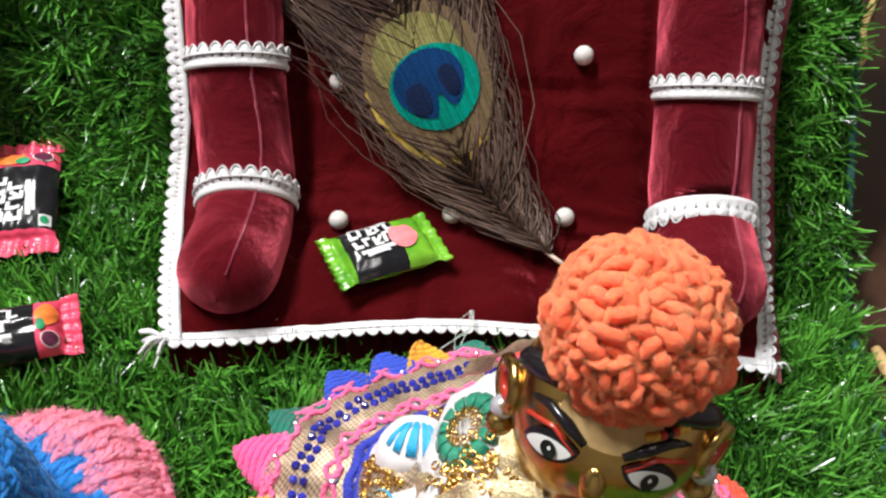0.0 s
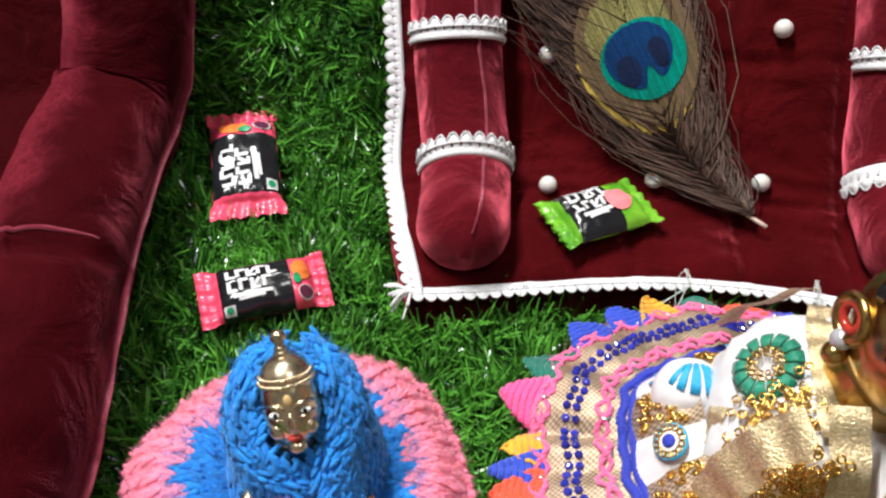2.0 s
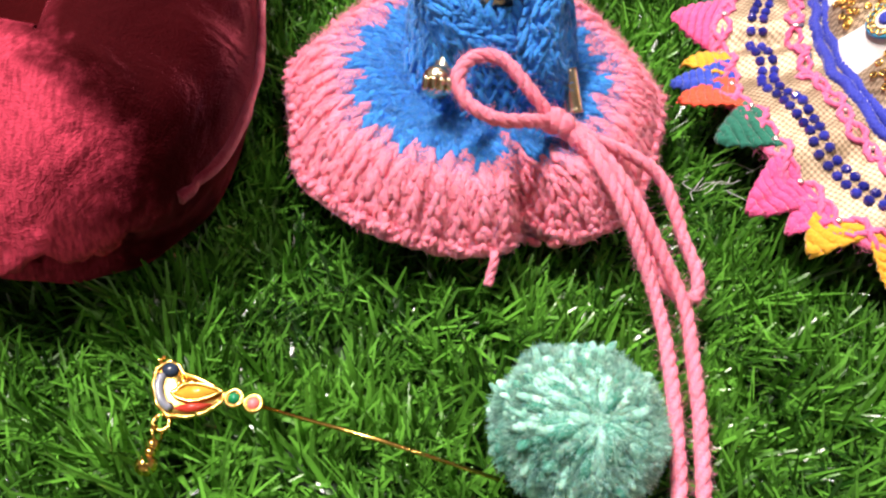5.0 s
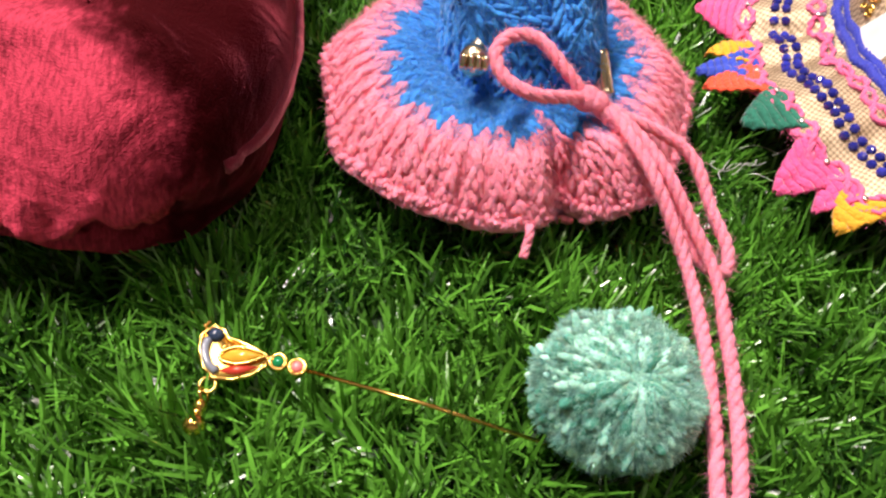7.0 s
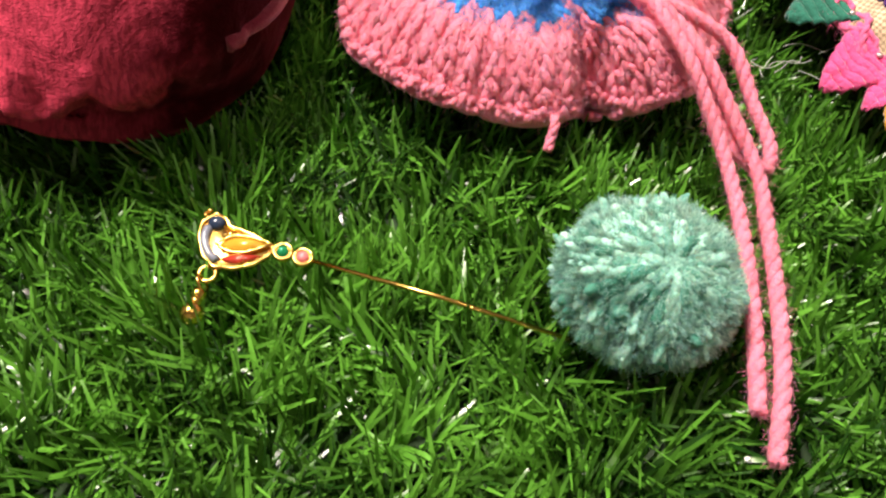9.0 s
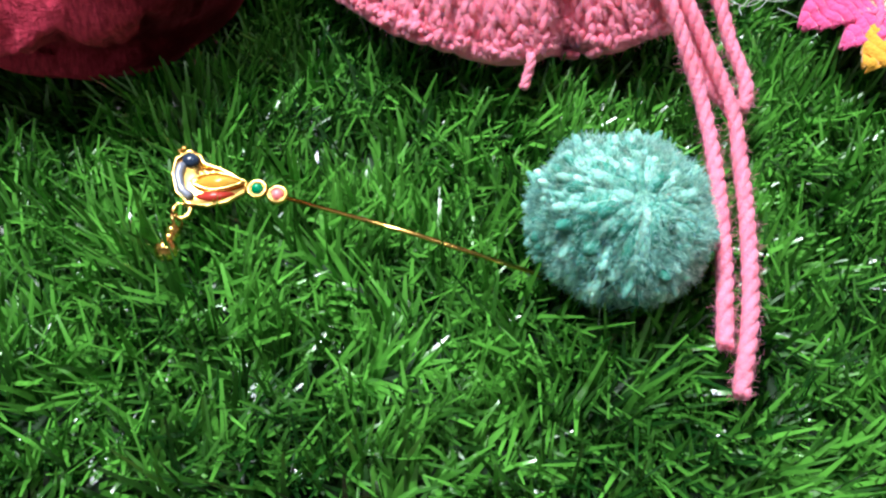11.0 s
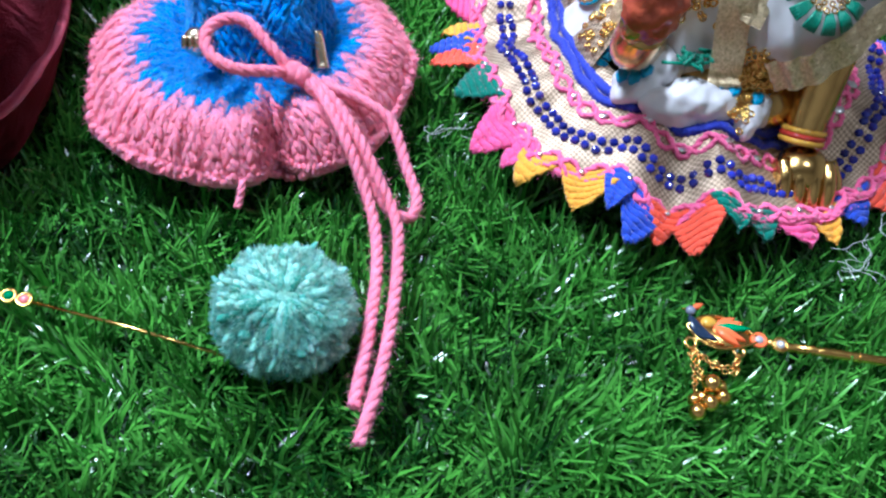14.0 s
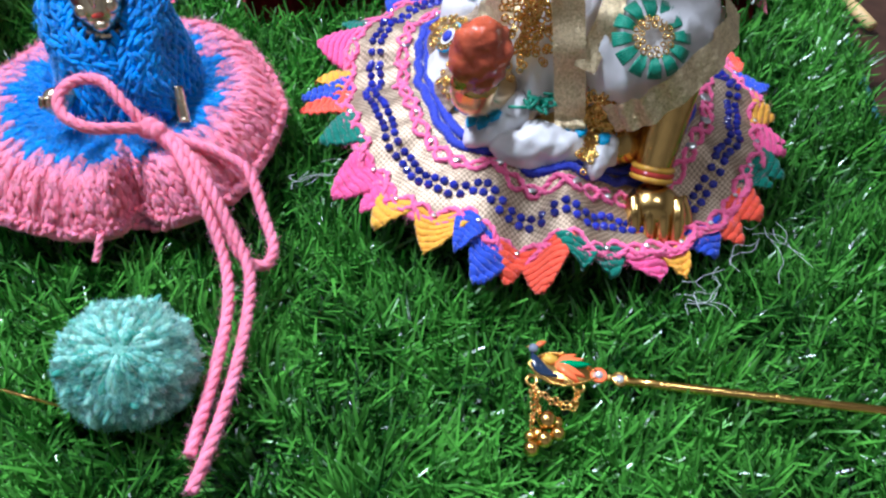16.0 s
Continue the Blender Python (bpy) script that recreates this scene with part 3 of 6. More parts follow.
def mattress():
    t = thing("velvet_mattress", 0.03, 0.24, 0.008, "maroon velvet doll mattress trimmed with white lace on the mat", "mattress")

    def top(u, v):
        q = 0.0
        for pu in (0.21, 0.405, 0.605, 0.80):
            q -= 0.0022 * math.exp(-((u - pu) / 0.012) ** 2)
        for pv in (0.235, 0.505, 0.78):
            q -= 0.0018 * math.exp(-((v - pv) / 0.011) ** 2)
        edge = min(u, 1 - u, v * 1.15)
        q -= 0.006 * math.exp(-edge / 0.018) + 0.005 * math.exp(-v / 0.030)
        q += 0.0020 * noise.noise(Vector((u * 9, v * 11, 0.3))) + 0.0010 * noise.noise(Vector((u * 16 + v * 9, v * 40, 1.3)))
        return bed_place(u, v, q)

    nu, nv = 110, 110
    v, f = grid(top, nu, nv)
    ring = [i for i in range(nu + 1)] + [(j * (nu + 1) + nu) for j in range(1, nv + 1)] + [nv * (nu + 1) + i for i in range(nu - 1, -1, -1)] + [j * (nu + 1) for j in range(nv - 1, 0, -1)]
    k = len(v)
    low = []
    for i in ring:
        u, w = (i % (nu + 1)) / nu, (i // (nu + 1)) / nv
        low.append(bed_place(u * 1.008 - 0.004, w * 1.006 - 0.006, -0.019))
    v += low
    for i in range(len(ring)):
        j = (i + 1) % len(ring)
        f.append((ring[j], ring[i], k + i, k + j))
    part("pad", (v, f), M_PAD, t)
    # backing flap that shows under the lace
    part("flap", grid(lambda a, b: bed_place(1.0 + 0.035 * b, a, -0.010 - 0.006 * b + 0.001 * math.sin(a * 30)), 60, 3), M_PIPING, t, "pink-edged maroon backing cloth")
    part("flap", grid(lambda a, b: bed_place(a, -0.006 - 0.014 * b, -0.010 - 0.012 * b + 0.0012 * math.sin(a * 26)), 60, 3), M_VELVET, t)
    n = 420
    for name, fn, inward in (
            ("side_lace", lambda q: (0.012, q * 0.98), (1, 0)), ("side_lace", lambda q: (0.985, q * 0.98), (-1, 0)),
            ("front_lace", lambda q: (q, 0.008), (0, 1))):
        pts = [bed_place(*fn(i / n), -0.0015 - 0.0055 * math.exp(-fn(i / n)[1] / 0.030)) for i in range(n + 1)]
        nrm, inn = [], []
        for i in range(n + 1):
            u, w = fn(i / n)
            du, dv = bed_place(u + 0.01, w) - bed_place(u - 0.01, w), bed_place(u, w + 0.01) - bed_place(u, w - 0.01)
            nrm.append(du.cross(dv).normalized())
            inn.append((du * inward[0] + dv * inward[1]).normalized())
        lace(pts, lambda i: inn[i], lambda i: nrm[i], 0.0062, 0.0056, name, t)
    # frayed lace ends at the two front corners
    rng = random.Random(3)
    for u in (0.0, 1.0):
        for k in range(11 if u < 0.5 else 6):
            p = bed_place(u, 0.0, -0.004)
            ang = rng.uniform(math.pi * 0.9, math.pi * 1.5) if u < 0.5 else rng.uniform(math.pi * 1.3, math.pi * 2.0)
            r = rng.uniform(0.005, 0.013) if u < 0.5 else rng.uniform(0.003, 0.008)
            q = p + Vector((math.cos(ang) * r, math.sin(ang) * r, rng.uniform(-0.004, 0.003)))
            part("thread_end", tube(smooth_path([p, p.lerp(q, 0.5) + Vector((0, 0, rng.uniform(0, 0.004))), q], 4), rng.uniform(0.0003, 0.0009), 5), M_LACE, t, "frayed white thread end")
    # bolsters sewn to both sides
    for pts, rad in (([(-0.0690, 0.216), (-0.0720, 0.285), (-0.0845, 0.37), (-0.097, 0.48)], 0.0205),
                     ([(0.1290, 0.236), (0.1245, 0.322), (0.1190, 0.38), (0.109, 0.50)], 0.0220)):
        axis = smooth_path([fold(x, s, 0.034, BED_S) for x, s in pts], 14)
        b = part("bolster", grid(lambda a, k: bolster_point(axis, rad, 0.004, 2 * math.pi * a, k), 36, 80, close_u=True), M_LITVELVET, t)
        spots = (0.335, 0.655) if rad < 0.022 else (0.315, 0.66)
        for k0 in spots:
            m = 90
            line = [bolster_point(axis, rad + 0.0012, 0.004, -0.15 + (math.pi + 0.3) * i / m, k0) for i in range(m + 1)]
            along = (axis[-1] - axis[0]).normalized()
            sgn = 1 if k0 > 0.4 else (1 if rad < 0.022 else -1)
            mid = bolster_point(axis, 0.0, 0.004, 0, k0)
            lace(line, lambda i: along * -sgn, lambda i: (line[i] - mid).normalized(), 0.0078, 0.0058, "lace_band", b)
        seam = [bolster_point(axis, rad + 0.0002, 0.004, math.pi * 0.40, k) for k in np.linspace(0.02, 0.98, 60)]
        part("seam", tube(seam, 0.0006, 6), M_PIPING, b)
    # pearls at the quilting crossings
    for x, s in ((-0.0325, 0.287), (0.0170, 0.303), (0.0674, 0.311), (0.0665, 0.390), (-0.040, 0.366), (-0.046, 0.447), (0.0655, 0.462)):
        part("pearl", ball(fold(x, s, 0.0285, BED_S), 0.0044, 18, 12), M_PEARL, t, "round white pearl bead")
    settle(t)


mattress()


# ---- large velvet seat beside the mattress ----
def velvet_seat():
    t = thing("velvet_throne", -0.26, 0.15, 0.0, "large maroon velvet doll throne with padded arms on the grass mat", "throne")
    path = smooth_path([(-0.262, 0.62, 0), (-0.247, 0.47, 0), (-0.236, 0.36, 0), (-0.237, 0.29, 0), (-0.231, 0.22, 0), (-0.218, 0.15, 0), (-0.2075, 0.10, 0),
                        (-0.2045, 0.076, 0), (-0.2068, 0.0600, 0), (-0.2190, 0.0505, 0), (-0.2450, 0.0505, 0), (-0.28, 0.052, 0), (-0.33, 0.054, 0), (-0.42, 0.058, 0)], 16)
    fr = frames(path)
    n = len(fr)

    def arm(a, k):
        q = min(0.99999, max(0.0, k)) * (n - 1)
        i, w = int(q), q - int(q)
        p = fr[i][0].lerp(fr[i + 1][0], w)
        tg = fr[i][1].lerp(fr[i + 1][1], w)
        out = Vector((-tg.y, tg.x, 0)).normalized()
        c, s = math.cos(2 * math.pi * a), math.sin(2 * math.pi * a)
        front = max(0.0, min(1.0, (k - 0.60) * 6))
        rx, rz = 0.0285 + 0.006 * front, 0.0325
        slope = 1.05 * front if c > 0 and s > 0 else 0.0
        off = rx * math.copysign(abs(c) ** (0.9 + slope), c)
        if c > 0:
            off *= 1 + 0.16 * s
        hgt = 0.038 + rz * math.copysign(abs(s) ** (0.85 + slope), s)
        rag = 0.04 + 0.32 * noise.noise(Vector((k * 55, 0.7, 0))) + 0.16 * noise.noise(Vector((k * 170, 1.7, 0)))
        if c > 0 and s < rag:
            off -= front * 0.017 * min(1.0, (rag - s) * 5.0) * max(0.0, min(1.0, (s + 0.55) * 4.0))
        if c > 0 and s < -0.2:
            off -= front * 0.006 * min(1.0, (-0.2 - s) * 2.5)
        x, y = p.x + out.x * off, p.y + out.y * off
        if c > 0 and abs(s) < 0.35:
            hgt += front * 0.007 * noise.noise(Vector((k * 60, 0.4, 0))) + front * 0.003 * noise.noise(Vector((k * 210, 2.4, 0)))
        hgt += 0.004 * noise.noise(Vector((x, y, hgt)) * 20) + 0.0022 * noise.noise(Vector((x, y, hgt)) * 60) * (1 + 1.2 * front)
        if c > -0.2:
            hgt -= 0.0050 * math.exp(-((k - 0.366) / 0.007) ** 2) * max(0, s)
        # a slanting fold near the front corner
        fx, fy = x + 0.205, y - 0.058
        run, off_line = fx * 0.76 - fy * 0.65, fx * 0.65 + fy * 0.76
        if s > 0:
            hgt += 0.0030 * math.exp(-((run - 0.010) / 0.012) ** 2) * (math.exp(-(off_line / 0.0030) ** 2) - 0.7 * math.exp(-((off_line + 0.006) / 0.004) ** 2))
        tuck = (0.004 * noise.noise(Vector((k * 70, a * 5, 0))) + 0.002 * noise.noise(Vector((k * 190, a * 8, 3)))) * front * math.exp(-((a - 0.04) / 0.07) ** 2)
        tuck -= 0.004 * front * math.exp(-((a + (0 if a < 0.5 else -1) + 0.03) / 0.025) ** 2)
        return fold(x + out.x * tuck, y + out.y * tuck, hgt + tuck * 0.4)

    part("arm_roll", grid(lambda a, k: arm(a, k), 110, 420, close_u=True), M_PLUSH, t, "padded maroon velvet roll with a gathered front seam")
    part("seat", grid(lambda u, v: fold(-0.44 + u * 0.225, 0.05 + v * 0.56, 0.024 + 0.004 * noise.noise(Vector((u * 5, v * 8, 2)))), 20, 60), M_VELVET, t)
    # Edge seam widened and coloured pink to stand for the rim's grazing sheen.
    ks = np.linspace(0.02, 0.63, 240)
    part("piping", tube([arm(0.012, k) for k in ks], [0.0022 + 0.0010 * noise.noise(Vector((k * 30, 0.2, 0))) for k in ks], 8), M_PIPING, t, "raised seam with the rim's pink sheen in its colour")
    # Thin lighter tube painting the highlight beside the crease.
    part("piping", tube([arm(q, 0.358) for q in np.linspace(0.13, 0.42, 40)], [0.0003 + 0.0008 * math.sin(math.pi * i / 39) for i in range(40)], 6), M_PIPING, t, "pink highlight strip along the crease across the arm")
    settle(t)


velvet_seat()


# ---- peacock feather ----
def feather():
    t = thing("peacock_feather", 0.03, 0.32, 0.04, "brown peacock feather with a blue-green eye on the mattress", "feather")
    root, eye_c = Vector((0.0674, 0.2644)), Vector((0.0022, 0.3680))
    ax = (eye_c - root).normalized()
    sd = Vector((ax.y, -ax.x))

    def on(p, h):
        return fold(p.x, p.y, 0.0315 + h, BED_S)

    def spine(q):
        return root + ax * q + sd * (0.010 * math.sin(min(1, q / 0.12) * math.pi) * -0.2)

    part("shaft", tube([on(spine(q), 0.0012) for q in np.linspace(0, 0.19, 40)], [0.0011 * (1 - 0.5 * i / 39) for i in range(40)], 6), M_QUILL, t, "pale stripped quill")
    rng = random.Random(11)
    # barbs: long curved strands either side of the shaft
    g = Geo()
    for k in range(1400):
        q = rng.uniform(0.010, 0.16) ** 1.0
        sgn = rng.choice((-1, 1))
        p0 = spine(q)
        reach = rng.uniform(0.6, 1.0) * (0.024 + 0.50 * q) * (1.20 if sgn < 0 else 1.45)
        spread = rng.uniform(0.28, 0.66) if sgn < 0 else rng.uniform(0.16, 0.60)
        pts = []
        if k % 9 == 0:
            spread *= 1.25
            reach *= 1.12
        h = rng.uniform(0.0003, 0.0046)
        for i in range(6):
            w = i / 5
            ang = spread * (1.35 - 0.95 * w) + 0.10 * math.sin(w * 5 + k)
            p = p0 + (ax * math.cos(ang) + sd * (sgn * math.sin(ang))) * (reach * 1.7 * w)
            pts.append(on(p, h * (1 - 0.3 * w) + 0.0008 * math.sin(w * 7 + k)))
        g.add(tube(pts, [0.00043 * (1 - 0.7 * i / 5) for i in range(6)], 4, flat=0.6))
    part("barb_mass", g, M_BARB, t)["kind"] = "stuff"

    # the eye: layers of fine barbs, each an outline filled with strands
    def layer(name, mat, cx, cy, rx, ry, h, n=72, notch=0.0, jag=0.02):
        c = eye_c + ax * cy + sd * cx
        g = Geo()
        wide = 2.0 * rx / n * 0.62
        for i in range(n):
            x = -1 + 2 * (i + 0.5) / n
            y1 = math.sqrt(max(0.0, 1 - x * x))
            y0 = -y1 + notch * math.exp(-((x - 0.12) / 0.20) ** 2)
            y1 += rng.uniform(-jag, jag)
            y0 += rng.uniform(-jag, jag)
            v, f = [], []
            lift = rng.uniform(0, 0.00016)
            for k in range(9):
                y = y0 + (y1 - y0) * k / 8
                for sg in (-1, 1):
                    q = c + sd * (rx * x * (1 + 0.10 * y) + sg * wide) + ax * (ry * y)
                    v.append(on(q, h + 0.0006 * (1 - x * x) * (1 - 0.5 * y * y) + lift + 0.00012 * sg))
            for k in range(8):
                f.append((2 * k, 2 * k + 1, 2 * k + 3, 2 * k + 2))
            g.add((v, f))
        ob = part(name, g, mat, t)
        ob["kind"] = "stuff"
        return ob

    layer("outer_fringe", M_BARB, 0.0, 0.004, 0.0295, 0.038, 0.0022, jag=0.10)
    layer("gold_ring", M_YELLOWBARB, -0.0012, -0.0004, 0.0270, 0.0345, 0.0034, jag=0.03)
    layer("bronze_field", M_BRONZE, 0.0, 0.0034, 0.0268, 0.0350, 0.0040)
    layer("olive_crown", M_OLIVE, -0.0005, 0.0130, 0.0195, 0.0205, 0.0045)
    layer("teal_ring", M_TEAL, 0.0012, -0.0008, 0.0198, 0.0186, 0.0052)
    layer("blue_heart", M_INDIGO, -0.0006, 0.0016, 0.0156, 0.0150, 0.0058, notch=0.62)
    layer("dark_lobe", M_NIGHT, -0.0075, -0.0030, 0.0055, 0.0072, 0.0063, 26)
    layer("dark_lobe", M_NIGHT, 0.0080, -0.0002, 0.0042, 0.0070, 0.0063, 20)
    settle(t)


feather()


# ---- wrapped sweets ----
def sweet(name, label, x, s, h, yaw, length, width, thick, main, start, tilt=0.0, green=False, flip=False, side_roll=0.0):
    t = thing(name, 0, 0, 0, label, "sweet", "wrapped sweets")
    o = fold(x, s, h, start)
    d = (fold(x, s + 0.004, h, start) - fold(x, s - 0.004, h, start)).normalized()
    base = Matrix((Vector((1, 0, 0)), d, Vector((1, 0, 0)).cross(d))).transposed().to_4x4()
    t.matrix_world = Matrix.Translation(o) @ base @ pose(0, 0, 0, side_roll, tilt, yaw)
    L, W = length / 2, width / 2

    def prof(u):
        """Half height and half width along the sweet."""
        k = abs(u)
        body = max(0.0, 1 - (k / 0.74) ** 5) ** 0.5
        return thick * 0.5 * body + 0.0004, W * (0.90 + 0.10 * min(1, max(0, (k - 0.55) / 0.25)) - 0.08 * math.exp(-((k - 0.72) / 0.1) ** 2))

    def at(u, w, over=0.0, side=1):
        hh, ww = prof(u)
        z = hh * max(0.0, 1 - abs(w) ** 2.6) ** 0.6
        ruck = 0.0009 * math.sin(w * 17 + u * 5) * max(0, abs(u) - 0.5) * 2 + 0.0012 * noise.noise(Vector((u * 3.1 + yaw, w * 2.7, side)))
        crimp = (0.00035 if green else 0.00022) * math.sin(u * L / (0.0009 if green else 0.0005)) if abs(u) > 0.80 else 0.0
        return Vector((u * L, w * ww, thick * 0.5 + side * z + ruck + crimp + over))

    nu, nw = 96, 26
    for side, nm in ((1, "wrapper_front"), (-1, "wrapper_back")):
        v, f, sl = [], [], []
        for j in range(nw + 1):
            for i in range(nu + 1):
                u, w = -1 + 2 * i / nu, -1 + 2 * j / nw
                p = at(u, w, 0, side)
                if i in (0, nu):
                    p.x *= (0.94 if green else 0.99) if j % 2 else 1.0
                v.append(p)
        for j in range(nw):
            for i in range(nu):
                q = (j * (nu + 1) + i, j * (nu + 1) + i + 1, (j + 1) * (nu + 1) + i + 1, (j + 1) * (nu + 1) + i)
                f.append(q if side > 0 else q[::-1])
                u = -1 + 2 * (i + 0.5) / nu
                sl.append(1 if side > 0 and -0.66 < u < (0.22 if green else 0.42) else 0)
        g = Geo()
        g.v, g.f, g.m = v, f, sl
        part(nm, g, [main, M_WRAPBLACK], t)

    def print_patch(nm, mat, fn, nu2=10, nv2=3, over=0.0004, label=""):
        part(nm, grid(lambda a, b: at(*fn(a, b), over), nu2, nv2), mat, t, label)

    def stroke(u0, w0, u1, w1, wd=0.05):
        du, dw = (u1 - u0) * L, (w1 - w0) * W
        n = math.hypot(du, dw) or 1
        pu, pw = -dw / n * wd, du / n * wd
        print_patch("print_mark", M_INK, lambda a, b: (u0 + (u1 - u0) * a + pu * (b - 0.5) * 2 * 0.55, w0 + (w1 - w0) * a + pw * (b - 0.5) * 2))

    def disc(nm, mat, u, w, ru, rw, over, heart=0.0, label=""):
        def fn(a, b):
            ang = 2 * math.pi * a
            r = b * (1 - heart * 0.3 * math.exp(-(((ang - math.pi / 2) / 0.45) ** 2)))
            return u + ru * r * math.cos(ang), w + rw * r * math.sin(ang)
        part(nm, grid(lambda a, b: at(*fn(a, b), over), 28, 5), mat, t, label)

    # plain strokes stand for the printed name
    fl = -1 if flip else 1
    for row, w0 in ((0, 0.02), (1, 0.50)):
        for k in range(4 + row):
            u0 = -0.52 + k * (0.175 - 0.02 * row)
            stroke(u0, (w0 - 0.17) * fl, u0, (w0 + 0.17) * fl, 0.055)
            stroke(u0 - 0.03, (w0 + (0.17 if k % 2 else -0.17)) * fl, u0 + 0.12, (w0 + (0.17 if k % 2 else -0.17)) * fl, 0.055)
            if k == 2:
                stroke(u0, (w0 - 0.15) * fl, u0 + 0.12, (w0 + 0.15) * fl, 0.05)
    stroke(-0.48, -0.36 * fl, 0.12, -0.30 * fl, 0.07)
    stroke(-0.40, -0.48 * fl, 0.00, -0.43 * fl, 0.05)
    if green:
        for k in range(5):
            stroke(-0.5, (0.72 + k * 0.055) * fl, 0.18, (0.72 + k * 0.055) * fl, 0.02)
        disc("heart_picture", M_INKROSE, 0.30, -0.05, 0.24, 0.48, 0.0008, 1.0, "printed pink jelly heart")
    else:
        disc("fruit_picture", M_INKORANGE, 0.58, 0.28 * fl, 0.15, 0.42, 0.0006, 0.0, "printed orange strawberry")
        disc("leaf_picture", M_INKGREEN, 0.50, -0.10 * fl, 0.06, 0.20, 0.0009, 0.0)
        disc("seal_print", M_INK, 0.60, -0.60 * fl, 0.115, 0.27, 0.0006)
        disc("seal_print", M_INKPLUM, 0.60, -0.60 * fl, 0.10, 0.23, 0.0009)
        for k in (-1, 0, 1):
            stroke(0.56 + 0.0 * k, (-0.60 + 0.1 * k) * fl, 0.64, (-0.60 + 0.1 * k) * fl, 0.03)
        print_patch("mark_square", M_INK, lambda a, b: (-0.64 + 0.17 * a, (-0.92 + 0.30 * b) * fl), 6, 6, 0.0006)
        disc("mark_dot", M_INKGREEN, -0.555, -0.77 * fl, 0.055, 0.10, 0.0010)
    return t


sweet("wrapped_sweet", "pink and black foil wrapped sweet lying on the grass", -0.1788, 0.2835, 0.0115, 107, 0.065, 0.0355, 0.013, M_WRAPPINK, MAT_S)
sweet("wrapped_sweet", "pink and black foil wrapped sweet tilted over on the grass", -0.1500, 0.2030, 0.0120, 24, 0.0545, 0.0265, 0.015, M_WRAPPINK, MAT_S, side_roll=16)
sweet("wrapped_sweet", "green and black wrapped sweet with a pink heart on the mattress", -0.0095, 0.2590, 0.0275, 31, 0.0515, 0.0315, 0.013, M_WRAPGREEN, BED_S, green=True)


# ---- crocheted dress and the small figure ----
def puff(c, d, nrm, length, width):
    """One plump stitch of yarn, laid along d."""
    m = aim(d)
    return ball(c, (width, width, length), 6, 5, m)


DRESS = Vector((-0.114, 0.104, 0.0))


def dress_edge(a):
    """The rim's distance from the middle at angle a, wider behind, with its waves and the open notch in front."""
    r = 0.0566 + 0.0008 * math.sin(5 * a + 0.6) + 0.0006 * math.sin(9 * a)
    for deg, w, rise in ((62, 34, 0.0080), (293, 6.5, -0.0165), (311, 13, 0.0035), (199, 12, -0.0020), (30, 9, 0.0008)):
        da = (a - radians(deg) + math.pi) % (2 * math.pi) - math.pi
        r += rise * math.exp(-(da / radians(w)) ** 2)
    return r + 0.0006 * abs(math.sin(25 * a))


def dress_point(a, k, lift=0.0):
    """k from 0 at the neck to 1 at the rim and 1.25 tucked under."""
    r = dress_edge(a)
    if k <= 1:
        rr = 0.012 + (r - 0.012) * k
        z = 0.0300 + 0.0075 * math.sin(math.pi * min(1, k * 0.95)) ** 0.8 - 0.012 * max(0, k - 0.72) ** 1.6 * 6
    else:
        rr = r - (k - 1) * 0.02
        z = 0.0300 - 0.012 * 0.28 ** 1.6 * 6 - (k - 1) * 0.045 + 0.0052
        z = min(z, 0.0245)
    z += 0.0014 * math.sin(6 * a + 1.0) * min(1, k) + 0.0010 * math.sin(13 * a) * max(0, k - 0.5)
    da = (a - radians(294) + math.pi) % (2 * math.pi) - math.pi
    z -= 0.0115 * math.exp(-(da / 0.11) ** 2) * max(0.0, min(1.0, (k - 0.50) * 3)) * (1 if k <= 1 else 0.5)
    z += 0.0035 * math.exp(-((abs(da) - 0.26) / 0.15) ** 2) * max(0.0, min(1.0, (k - 0.45) * 3)) * (1 if k <= 1 else 0.3)
    return DRESS + Vector((math.cos(a) * (rr + lift * 0.4), math.sin(a) * (rr + lift * 0.4), z + lift))


